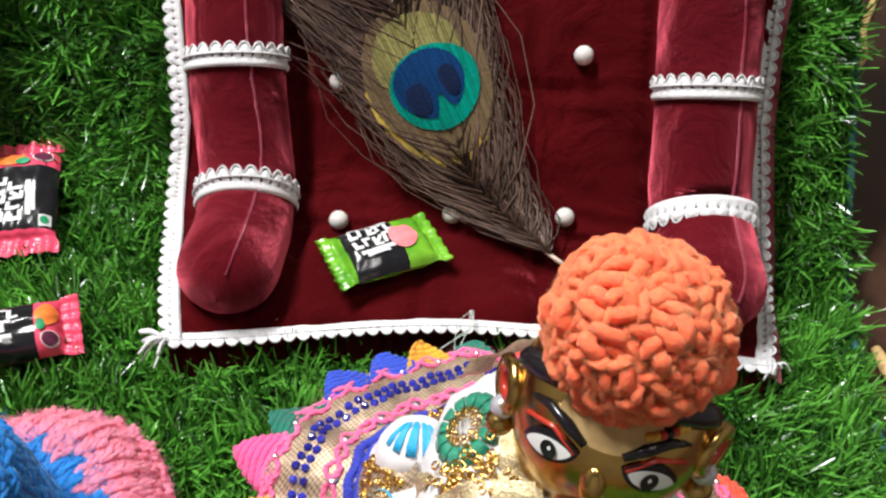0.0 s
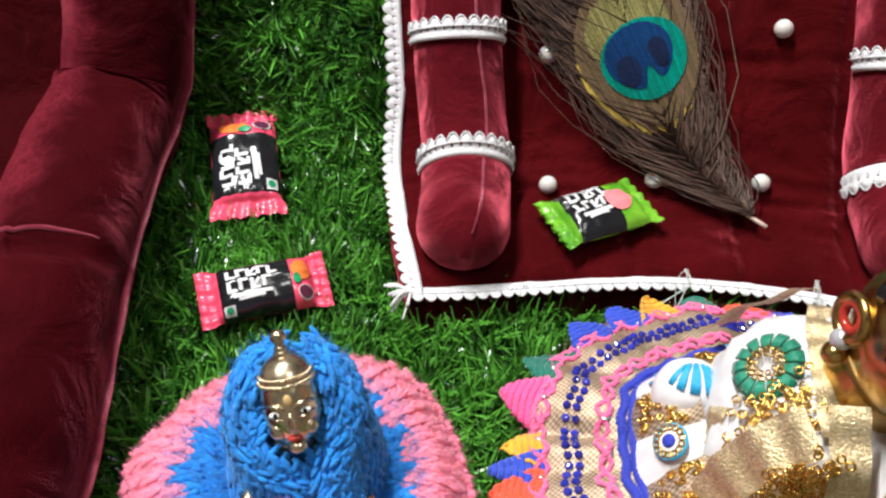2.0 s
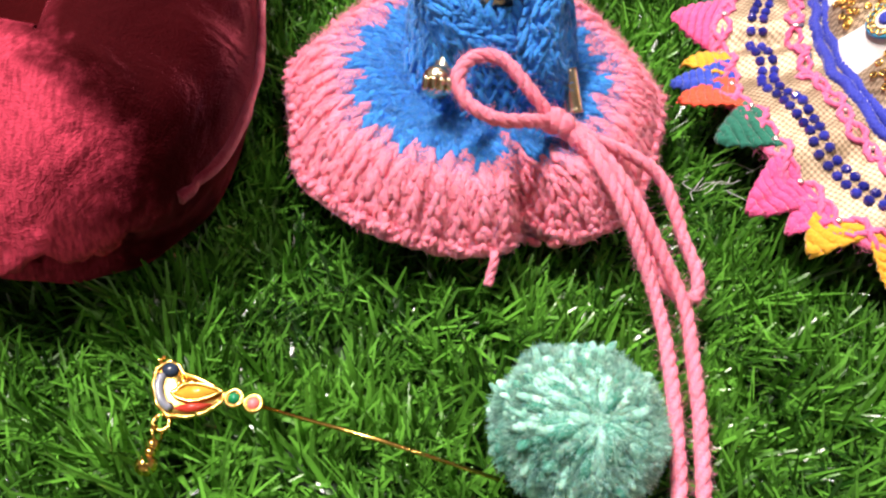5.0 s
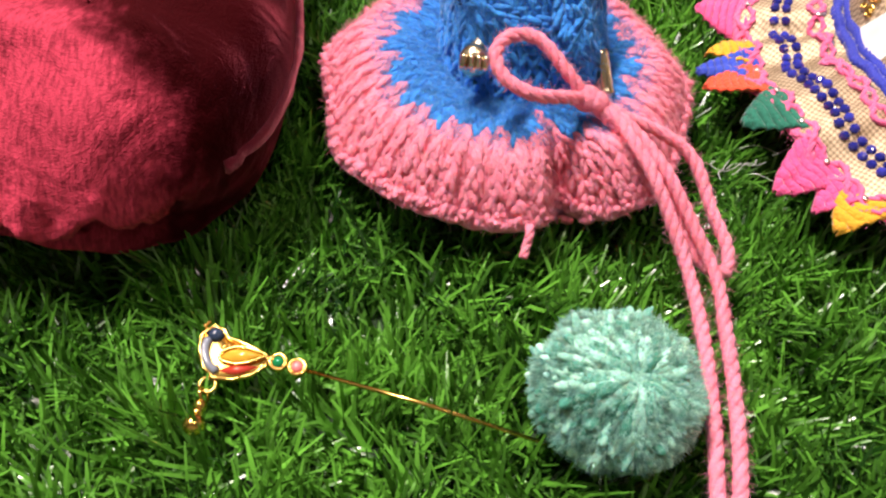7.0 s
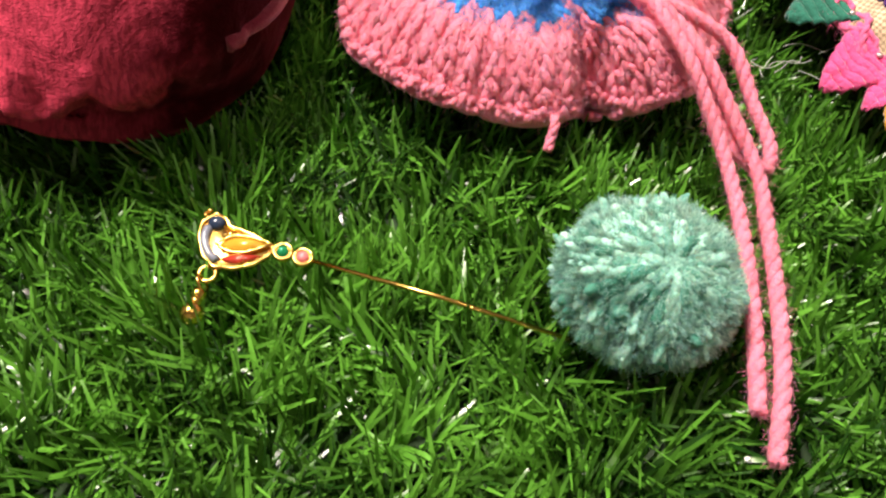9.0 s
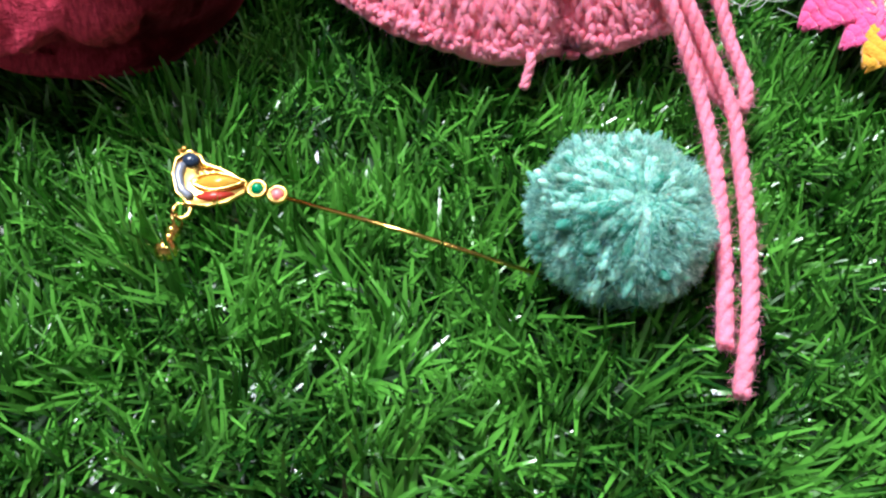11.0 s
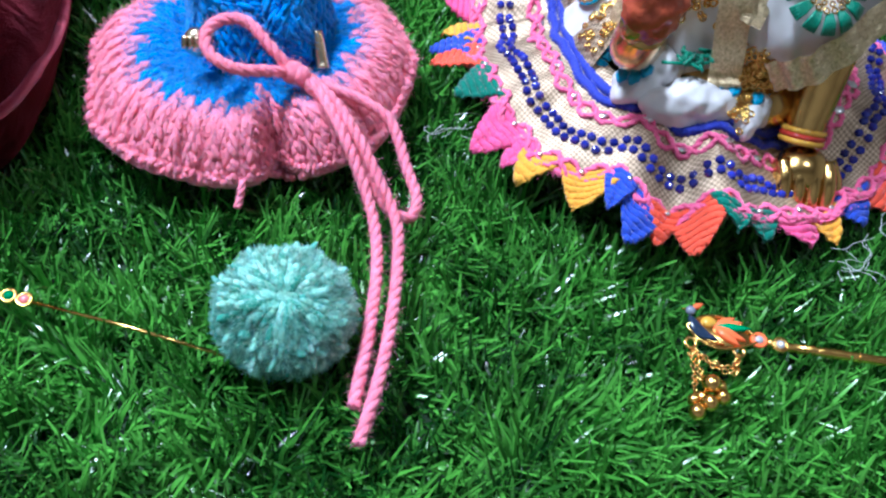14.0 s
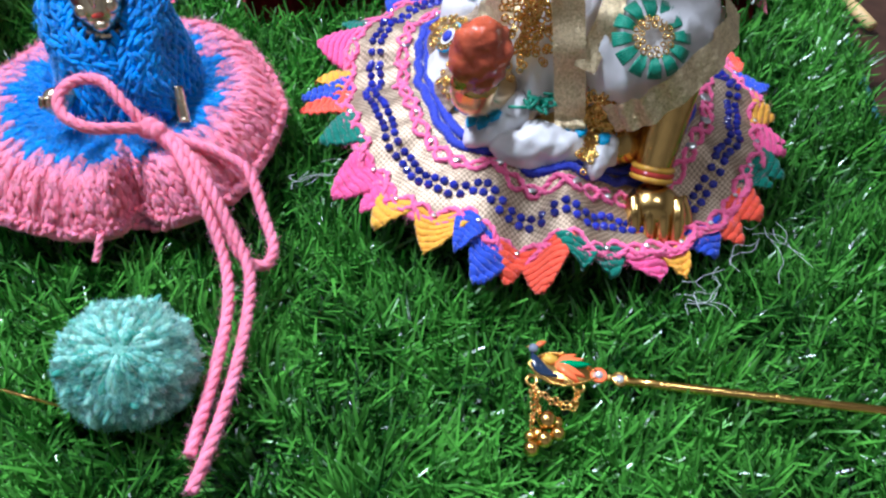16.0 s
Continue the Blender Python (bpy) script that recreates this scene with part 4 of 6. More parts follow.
def crochet_dress():
    t = thing("crocheted_dress", DRESS.x, DRESS.y, 0.012, "pink and blue crocheted woollen doll dress spread on the grass", "doll dress")
    part("lining", grid(lambda a, k: dress_point(2 * math.pi * a, 0.05 + k * 1.12, -0.0006), 90, 30, close_u=True), M_PINK, t)

    def zig(a):
        """Where blue gives way to pink, in spikes."""
        return 0.545 + 0.075 * (abs(((a / (2 * math.pi) * 18 + 0.15 * math.sin(3 * a)) % 1) * 2 - 1) * 2 - 1)

    pink, blue = Geo(), Geo()
    rng = random.Random(21)
    # long slanting strands of the treble stitches, heaped in ridges that run outwards
    for row in range(25):
        k0 = 0.12 + row * 0.0405
        n = int(2 * math.pi * (0.012 + 0.0455 * min(1, k0)) / 0.0027)
        for i in range(n):
            a = 2 * math.pi * (i + 0.5 * (row % 2) + rng.gauss(0, 0.08)) / n
            ridge = math.sin(a * 25 + 0.5 * math.sin(3 * a)) ** 2
            kk = k0 + 0.012 * math.sin(i * 2.4) + rng.gauss(0, 0.004)
            g = blue if kk < zig(a) else pink
            out = (dress_point(a, kk + 0.03) - dress_point(a, kk - 0.03)).normalized()
            tw = Vector((-math.sin(a), math.cos(a), 0))
            for sgn in (-1, 1):
                p = dress_point(a + sgn * 0.36 * math.pi / n, kk + rng.gauss(0, 0.008), 0.0002 + 0.0013 * ridge * min(1, k0 * 1.3) + rng.gauss(0, 0.00015))
                g.add(puff(p, out + tw * (sgn * 0.30 + 0.14 + rng.gauss(0, 0.08)) + Vector((0, 0, rng.gauss(0, 0.03))), None, (0.0031 if kk < 0.93 else 0.0020) * rng.uniform(0.85, 1.2), 0.00118 * rng.uniform(0.88, 1.12)))
    part("skirt_blue", blue, M_BLUE, t, "blue crocheted yoke")["kind"] = "stuff"
    part("skirt_pink", pink, M_PINK, t, "pink crocheted frill")["kind"] = "stuff"
    # chain of loops along the rim
    rim = Geo()
    for i in range(104):
        a = 2 * math.pi * i / 104
        p, q = dress_point(a, 1.0, 0.0004), dress_point(a + 0.075, 1.0, 0.0004)
        rim.add(puff((p + q) / 2, q - p + Vector((0, 0, 0.0012 * (-1) ** i)), None, 0.0032, 0.0016))
    part("rim_chain", rim, M_PINK, t)["kind"] = "stuff"
    # hanging yarn end at the front
    p = dress_point(-1.41, 1.0)
    part("yarn_tail", yarn(smooth_path([p, p + Vector((0.0005, -0.003, 0.001)), p + Vector((0.0, -0.006, -0.002)), p + Vector((-0.0005, -0.0085, -0.004))], 6), 0.0013), M_PINK, t)
    # fuzz
    for g_col, mat, k_lo, k_hi in ((0, M_PINK, 0.72, 1.15), (1, M_BLUE, 0.15, 0.68)):
        g = Geo()
        for i in range(24000):
            a, k = rng.uniform(0, 2 * math.pi), rng.uniform(k_lo, k_hi)
            p = dress_point(a, k, 0.001)
            d = Vector((rng.gauss(0, 1), rng.gauss(0, 1), rng.gauss(0.5, 0.7))).normalized() * rng.uniform(0.0012, 0.0044)
            g.add(tube([p, p + d * 0.6 + Vector((0, 0, 0.0003)), p + d], [0.00006, 0.00005, 0.00003], 3))
        part("fuzz", g, mat, t)["kind"] = "stuff"
    settle(t)

    # hooded shawl: a knitted dome with an oval opening for the face
    h = thing("knitted_shawl", -0.112, 0.115, 0.03, "blue knitted hooded shawl wrapped round the small figure", "shawl")
    up = Vector((-0.27, 0.48, 0.85)).normalized()
    fwd = Vector((0.20, -0.85, 0.50))
    fwd = (fwd - up * fwd.dot(up)).normalized()
    rgt = fwd.cross(up)
    face_c = Vector((-0.1145, 0.1135, 0.0735))
    rng = random.Random(4)

    def hood(a, k):
        """a runs all round, k from the hem to the crown."""
        w = k * math.pi * 0.5
        c = Vector((-0.1100, 0.1095, 0.030)).lerp(Vector((-0.1160, 0.1205, 0.030)), k)
        r = 0.0238 * math.cos(w) ** 0.42 * (1 - 0.10 * math.sin(2 * w)) + 0.0003
        ang = 2 * math.pi * a
        lump = 1 + 0.05 * math.sin(3 * ang + 0.5) + 0.04 * noise.noise(Vector((ang, k * 4, 0.2)))
        return c + Vector((math.cos(ang) * r * lump * 1.06, math.sin(ang) * r * lump * 0.96, 0.0440 * math.sin(w)))

    def open_here(p, grow=1.0):
        d = p - face_c
        x, y, z = d.dot(rgt) / (0.0092 * grow), (d.dot(up) + 0.0010) / (0.0155 * grow), d.dot(fwd)
        return z > 0.0005 and x * x + y * y < 1

    base, rows = Geo(), Geo()
    v, f = grid(hood, 60, 44, close_u=True)
    f = [q for q in f if not any(open_here(v[i] if isinstance(v[i], Vector) else Vector(v[i])) for i in q)]
    base.add((v, f))
    part("hood_lining", base, M_BLUE, h)
    nk = 24
    for j in range(nk):
        k = (j + 0.4) / nk * 0.97
        n = max(6, int(46 * math.cos(k * math.pi * 0.5) ** 0.5))
        for i in range(n):
            a = (i + 0.5 * (j % 2)) / n
            p = hood(a, k)
            if open_here(p, 1.04):
                continue
            nxt = (hood(a, min(1, k + 0.03)) - hood(a, max(0, k - 0.03))).normalized()
            sidew = (hood(a + 0.01, k) - hood(a - 0.01, k)).normalized()
            outd = sidew.cross(nxt)
            for sgn in (-1, 1):
                d = nxt + sidew * (0.50 * sgn + rng.gauss(0, 0.15))
                rows.add(puff(p + outd * rng.uniform(0.0004, 0.0016) + sidew * (0.0010 * sgn), d, None, 0.0033 * rng.uniform(0.75, 1.3), 0.00100 * rng.uniform(0.8, 1.25)))
    part("hood_knit", rows, M_BLUE, h, "blue woollen stitches")["kind"] = "stuff"
    # rolled edge round the face, running down over the chest
    roll = Geo()
    for ring_r, lift in ((1.02, 0.0000), (1.16, 0.0004)):
        for i in range(56):
            a0 = 2 * math.pi * i / 56
            q = face_c + rgt * (math.cos(a0) * 0.0096 * ring_r) + up * (-0.0020 + math.sin(a0) * (0.0128 if math.sin(a0) < 0 else 0.0098) * ring_r) + fwd * (0.0045 - 0.0040 * abs(math.cos(a0)) * ring_r + lift - 0.0035 * max(0, math.sin(a0)))
            tg = rgt * (-math.sin(a0) * 0.6) + up * math.cos(a0) + fwd * rng.gauss(0.25, 0.1)
            roll.add(puff(q, tg, None, 0.0027 * rng.uniform(0.9, 1.3), 0.0013 * rng.uniform(0.85, 1.2)))
    part("face_roll", roll, M_BLUE, h, "thick rolled blue edge")["kind"] = "stuff"
    # two thick knitted edges that frame the face and cross on the chest
    heart = Vector((-0.1120, 0.1180, 0.052))
    for pts, over in (([(-0.1185, 0.1235, 0.0835), (-0.1275, 0.1175, 0.0780), (-0.1290, 0.1075, 0.0680), (-0.1225, 0.0985, 0.0595), (-0.1120, 0.0945, 0.0545), (-0.1020, 0.0945, 0.0490)], 0.0),
                      ([(-0.1120, 0.1245, 0.0830), (-0.1015, 0.1195, 0.0770), (-0.0965, 0.1110, 0.0680), (-0.0985, 0.1010, 0.0600), (-0.0970, 0.0945, 0.0510), (-0.0935, 0.0945, 0.0410)], 0.0012)):
        line = smooth_path(pts, 6)
        band = Geo()
        under = []
        for i, p in enumerate(line):
            tg = (line[min(i + 1, len(line) - 1)] - line[max(0, i - 1)]).normalized()
            od = (p - heart)
            od = (od - tg * od.dot(tg)).normalized()
            ac = tg.cross(od)
            under.append(p - od * 0.0012)
            for q in range(8):
                w = (q - 3.5) / 3.5
                for sgn in (-1, 1):
                    c0 = p + ac * (0.0064 * w + 0.0005 * sgn) + od * (over + 0.0030 * (1 - w * w) + rng.gauss(0, 0.0005)) + tg * rng.gauss(0, 0.0008)
                    band.add(puff(c0, tg + ac * (0.55 * sgn + rng.gauss(0, 0.2)) + od * rng.gauss(0, 0.15), None, 0.0030 * rng.uniform(0.75, 1.3), 0.00095 * rng.uniform(0.8, 1.25)))
        band.add(tube(under, 0.0042, 10))
        loose = hairs(band.v[::9], 2600, 0.0002, 0.0042, 7, 0.00006)
        band.add((loose.v, loose.f))
        part("shawl_edge", band, M_BLUE, h, "thick knitted edge of the shawl")["kind"] = "stuff"
    g = Geo()
    for i in range(9000):
        p = hood(rng.random(), rng.random() * 0.95)
        if open_here(p, 1.1):
            continue
        d = Vector((rng.gauss(0, 1), rng.gauss(-0.4, 1), rng.gauss(0.4, 0.8))).normalized() * rng.uniform(0.002, 0.0042)
        g.add(tube([p, p + d * 0.6 + Vector((0, 0, 0.0003)), p + d], [0.00007, 0.00006, 0.00003], 3))
    part("fuzz", g, M_BLUE, h)["kind"] = "stuff"
    settle(h)

    # the figure: one plain shape in aged brass
    g = Geo()
    turn = Matrix((rgt, -fwd, up)).transposed()
    head_c = face_c + Vector((0.0008, 0, 0)) + up * 0.0002 + fwd * 0.0048
    hd = lambda x, y, z: head_c + (rgt * x + fwd * y + up * z) * 1.16
    g.add(ball(hd(0, 0, 0), (0.0089, 0.0095, 0.0137), 28, 20, turn))
    g.add(ball(hd(0, -0.0012, 0.0062), (0.0085, 0.0091, 0.0087), 24, 14, turn))
    for i in range(4):
        g.add(ball(hd(0, -0.001, 0.0118 + 0.0014 * i), 0.0030 - 0.0005 * i, 14, 10))
    g.add(ball(hd(0, -0.001, 0.0180), 0.0024, 16, 12))
    for rr, zz in ((0.0072, 0.0072), (0.0068, 0.0088)):
        for i in range(23):
            w = -1.45 + 2.9 * i / 22
            g.add(ball(hd(math.sin(w) * rr, -0.0008 + math.cos(w) * rr, zz), 0.00072, 8, 6))
    g.add(ball(hd(0, 0.0083, -0.0015), (0.0011, 0.0018, 0.0032), 12, 8, turn))
    for sx in (-1, 1):
        e = hd(sx * 0.0037, 0.0068, 0.0008)
        g.add(ball(e, (0.0019, 0.0012, 0.0010), 12, 8, turn), 1)
        g.add(ball(e + fwd * 0.0008, (0.0008, 0.0006, 0.0008), 8, 6, turn), 2)
        g.add(tube([hd(sx * 0.0012, 0.0080, 0.0022), hd(sx * 0.0036, 0.0076, 0.0034), hd(sx * 0.0062, 0.0056, 0.0026)], 0.00055, 6))
        g.add(tube([hd(sx * 0.0018, 0.0077, -0.0004), hd(sx * 0.0038, 0.0072, -0.0007), hd(sx * 0.0058, 0.0056, 0.0002)], 0.0004, 6))
        g.add(ball(hd(sx * 0.0040, 0.0052, -0.0042), (0.0026, 0.0026, 0.0028), 12, 8, turn))
    g.add(ball(hd(0, 0.0070, -0.0062), (0.0021, 0.0012, 0.0009), 12, 8, turn), 3)
    g.add(ball(hd(0, 0.0058, -0.0090), (0.0030, 0.0024, 0.0022), 12, 8, turn))
    g.add(ball(hd(0, 0.0076, 0.0042), (0.0013, 0.0008, 0.0019), 10, 8, turn), 4)
    g.add(tube(smooth_path([(-0.113, 0.112, 0.066), (-0.112, 0.111, 0.045), (-0.112, 0.109, 0.012)], 5), 0.011, 14))
    g.add(ball((-0.1245, 0.0835, 0.0505), (0.0044, 0.0042, 0.0050), 16, 12))
    for i in range(4):
        g.add(tube(smooth_path([(-0.1275 + 0.0020 * i, 0.0825, 0.0485), (-0.1275 + 0.0021 * i, 0.0795, 0.0515), (-0.1272 + 0.0020 * i, 0.0808, 0.0545)], 4), 0.0010, 7))
    g.add(tube(smooth_path([(-0.122, 0.098, 0.050), (-0.124, 0.090, 0.047), (-0.1245, 0.084, 0.048)], 5), 0.0030, 10))
    g.add(tube(smooth_path([(-0.0885, 0.0985, 0.0478), (-0.0868, 0.0945, 0.0438), (-0.0850, 0.090, 0.0390)], 6), [0.0024] * 12 + [0.0030], 12))
    fig = part("brass_figurine", g, [M_DARKBRASS, M_EYEWHITE, M_EYEBLACK, M_EYERED, M_SANDAL])
    tagged(fig, "small aged brass figurine wrapped in a blue shawl", "figurine")

    # pink cord tied in a bow
    c = thing("yarn_bow", -0.092, 0.077, 0.04, "twisted pink wool cord tied in a bow on the dress", "cord")
    knot = Vector((-0.0925, 0.0770, 0.0470))
    r = 0.0019
    part("loop", yarn(smooth_path([knot, (-0.0995, 0.0800, 0.0535), (-0.1075, 0.0855, 0.0585), (-0.1150, 0.0845, 0.0595), (-0.1190, 0.0775, 0.0590), (-0.1165, 0.0705, 0.0565), (-0.1080, 0.0675, 0.0540), (-0.0990, 0.0715, 0.0510), knot], 8), r), M_PINK, c)
    part("loop", yarn(smooth_path([knot + Vector((0, 0, 0.001)), (-0.0835, 0.0770, 0.0430), (-0.0705, 0.0760, 0.0390), (-0.0600, 0.0720, 0.0340), (-0.0535, 0.0600, 0.0260), (-0.0490, 0.0500, 0.0215), (-0.0505, 0.0425, 0.0205), (-0.0570, 0.0425, 0.0230), (-0.0640, 0.0500, 0.0280), (-0.0700, 0.0590, 0.0345), (-0.0790, 0.0690, 0.0400), knot], 8), r), M_PINK, c)
    part("knot", Geo().add(ball(knot, (0.0042, 0.0040, 0.0036), 16, 12)).add(ball(knot + Vector((0.003, -0.001, 0)), (0.003, 0.0034, 0.003), 12, 10)), M_PINK, c)
    part("strand", yarn(smooth_path([knot, (-0.0835, 0.0715, 0.0445), (-0.0745, 0.0590, 0.0400), (-0.0665, 0.0470, 0.0305), (-0.0612, 0.0350, 0.0235), (-0.0588, 0.0200, 0.0205), (-0.0586, -0.0030, 0.0195), (-0.0600, -0.0265, 0.0185)], 8), r), M_PINK, c)
    part("strand", yarn(smooth_path([knot, (-0.0815, 0.0725, 0.0440), (-0.0705, 0.0595, 0.0400), (-0.0612, 0.0475, 0.0310), (-0.0545, 0.0370, 0.0240), (-0.0526, 0.0220, 0.0205), (-0.0526, 0.0010, 0.0195), (-0.0542, -0.0190, 0.0190), (-0.0574, -0.0370, 0.0175)], 8), r), M_PINK, c)
    part("fuzz", hairs([tuple(c.matrix_world @ v.co) for o in c.children for v in o.data.vertices], 9000, 0.0002, 0.0028, 12), M_PINK, c)["kind"] = "stuff"
    settle(c)


crochet_dress()


# ---- mint pompom ----
def blob_tuft(p, wide, length, d, seed):
    """A soft uneven tuft of wool."""
    v, f = ball(p, (wide, wide, length), 8, 6, aim(d))
    return [q + (q - p) * (0.35 * noise.noise(q * 420 + Vector((seed, 0, 0)))) for q in v], f


def pompom():
    c, rad = Vector((-0.0828, -0.0010, 0.0240)), 0.0192
    pole = Vector((0.12, -0.32, 0.94)).normalized()
    t = thing("mint_pompom", c.x, c.y, 0.006, "fluffy mint green wool pompom resting on the grass", "pompom")
    m = aim(pole)
    squash = Vector((1.05, 1.02, 0.91))
    rng = random.Random(8)

    def at(th, ph, k=1.0):
        d = m @ Vector((math.sin(th) * math.cos(ph), math.sin(th) * math.sin(ph), math.cos(th)))
        lump = 0.92 + 0.10 * noise.noise(d * 3.2) + 0.05 * noise.noise(d * 7.0) - 0.20 * math.exp(-(th / 0.16) ** 2)
        return c + Vector((d.x * squash.x, d.y * squash.y, d.z * squash.z)) * (rad * lump * k), d

    part("core", ball(c, rad * 0.80, 28, 18), M_MINT, t)
    # strands fan out from the tied middle, then end in cut tufts round the sides
    cap = Geo()
    for ring_no, (th0, th1, n, wide) in enumerate(((0.05, 0.52, 30, 0.00105), (0.30, 0.82, 46, 0.00115), (0.62, 1.12, 58, 0.00120))):
        for i in range(n):
            ph = 2 * math.pi * (i + 0.5 * ring_no + rng.gauss(0, 0.16)) / n
            a, b = th0 + rng.gauss(0, 0.03), th1 + rng.gauss(0, 0.07)
            bow = rng.gauss(0, 0.05)
            pts = [at(a + (b - a) * q / 6, ph + bow * math.sin(math.pi * q / 6) / max(0.3, math.sin(a + (b - a) * q / 6)), 0.955 + 0.055 * math.sin(math.pi * q / 6) - 0.012 * ring_no)[0] for q in range(7)]
            r0 = wide * rng.uniform(0.75, 1.2)
            cap.add(tube(pts, [r0 * f for f in (0.45, 0.85, 1.0, 1.05, 1.0, 0.8, 0.35)], 6))
    part("wool_cap", cap, M_MINT, t, "pale strands fanning from the tied middle")["kind"] = "stuff"
    g = Geo()
    n = 560
    for i in range(n):
        z = 1 - 2 * (i + 0.5) / n
        th, ph = math.acos(z) + rng.gauss(0, 0.05), i * 2.399963 + rng.gauss(0, 0.1)
        if th < 0.85:
            continue
        p, d = at(th, ph, rng.uniform(0.93, 1.02))
        down = at(th + 0.05, ph)[0] - at(th - 0.05, ph)[0]
        jit = Vector((rng.gauss(0, 0.45), rng.gauss(0, 0.45), rng.gauss(0, 0.45)))
        g.add(blob_tuft(p, rng.uniform(0.0009, 0.0015), rng.uniform(0.0018, 0.0034), d * 0.9 + down.normalized() * 0.7 + jit, i))
    part("wool_surface", g, M_MINT, t)["kind"] = "stuff"
    f = Geo()
    for i in range(26000):
        p, d = at(math.acos(rng.uniform(-1, 1)), rng.uniform(0, 2 * math.pi), 0.99)
        e = (d + Vector((rng.gauss(0, 0.7), rng.gauss(0, 0.7), rng.gauss(0, 0.7)))).normalized() * rng.uniform(0.0016, 0.0034)
        f.add(tube([p, p + e * 0.6, p + e], [0.00007, 0.00006, 0.00003], 3))
    part("fuzz", f, M_MINT, t)["kind"] = "stuff"
    settle(t)


pompom()


# ---- decorated pins ----
def ring(c, r, thick, nrm, n=18):
    m = aim(nrm)
    return tube([Vector(c) + m @ Vector((r * math.cos(2 * math.pi * i / n), r * math.sin(2 * math.pi * i / n), 0)) for i in range(n)], thick, 6, closed=True)


def plate(outline, thick):
    """A flat shape with a rounded edge, in x and y, standing from z = 0."""
    n = len(outline)
    cx, cy = sum(p[0] for p in outline) / n, sum(p[1] for p in outline) / n
    v = []
    for k, z in ((1.0, 0.0), (1.0, thick * 0.7), (0.9, thick)):
        v += [(cx + (x - cx) * k, cy + (y - cy) * k, z) for x, y in outline]
    f = [(j * n + i, j * n + (i + 1) % n, (j + 1) * n + (i + 1) % n, (j + 1) * n + i) for j in range(2) for i in range(n)]
    f += [tuple(range(n - 1, -1, -1)), tuple(2 * n + i for i in range(n))]
    return v, f


def leaf(x0, y0, x1, y1, w, n=8, bow=0.0):
    """A leaf-shaped outline from one point to another."""
    d = Vector((x1 - x0, y1 - y0))
    s = Vector((-d.y, d.x)).normalized()
    pts = []
    for sg in (1, -1):
        rng = range(n + 1) if sg > 0 else range(n - 1, 0, -1)
        for i in rng:
            k = i / n
            p = Vector((x0, y0)) + d * k + s * (sg * w * math.sin(math.pi * k ** 0.8) + bow * math.sin(math.pi * k))
            pts.append((p.x, p.y))
    return pts[::-1]


def moved(vf, m):
    return [m @ Vector(p) for p in vf[0]], vf[1]


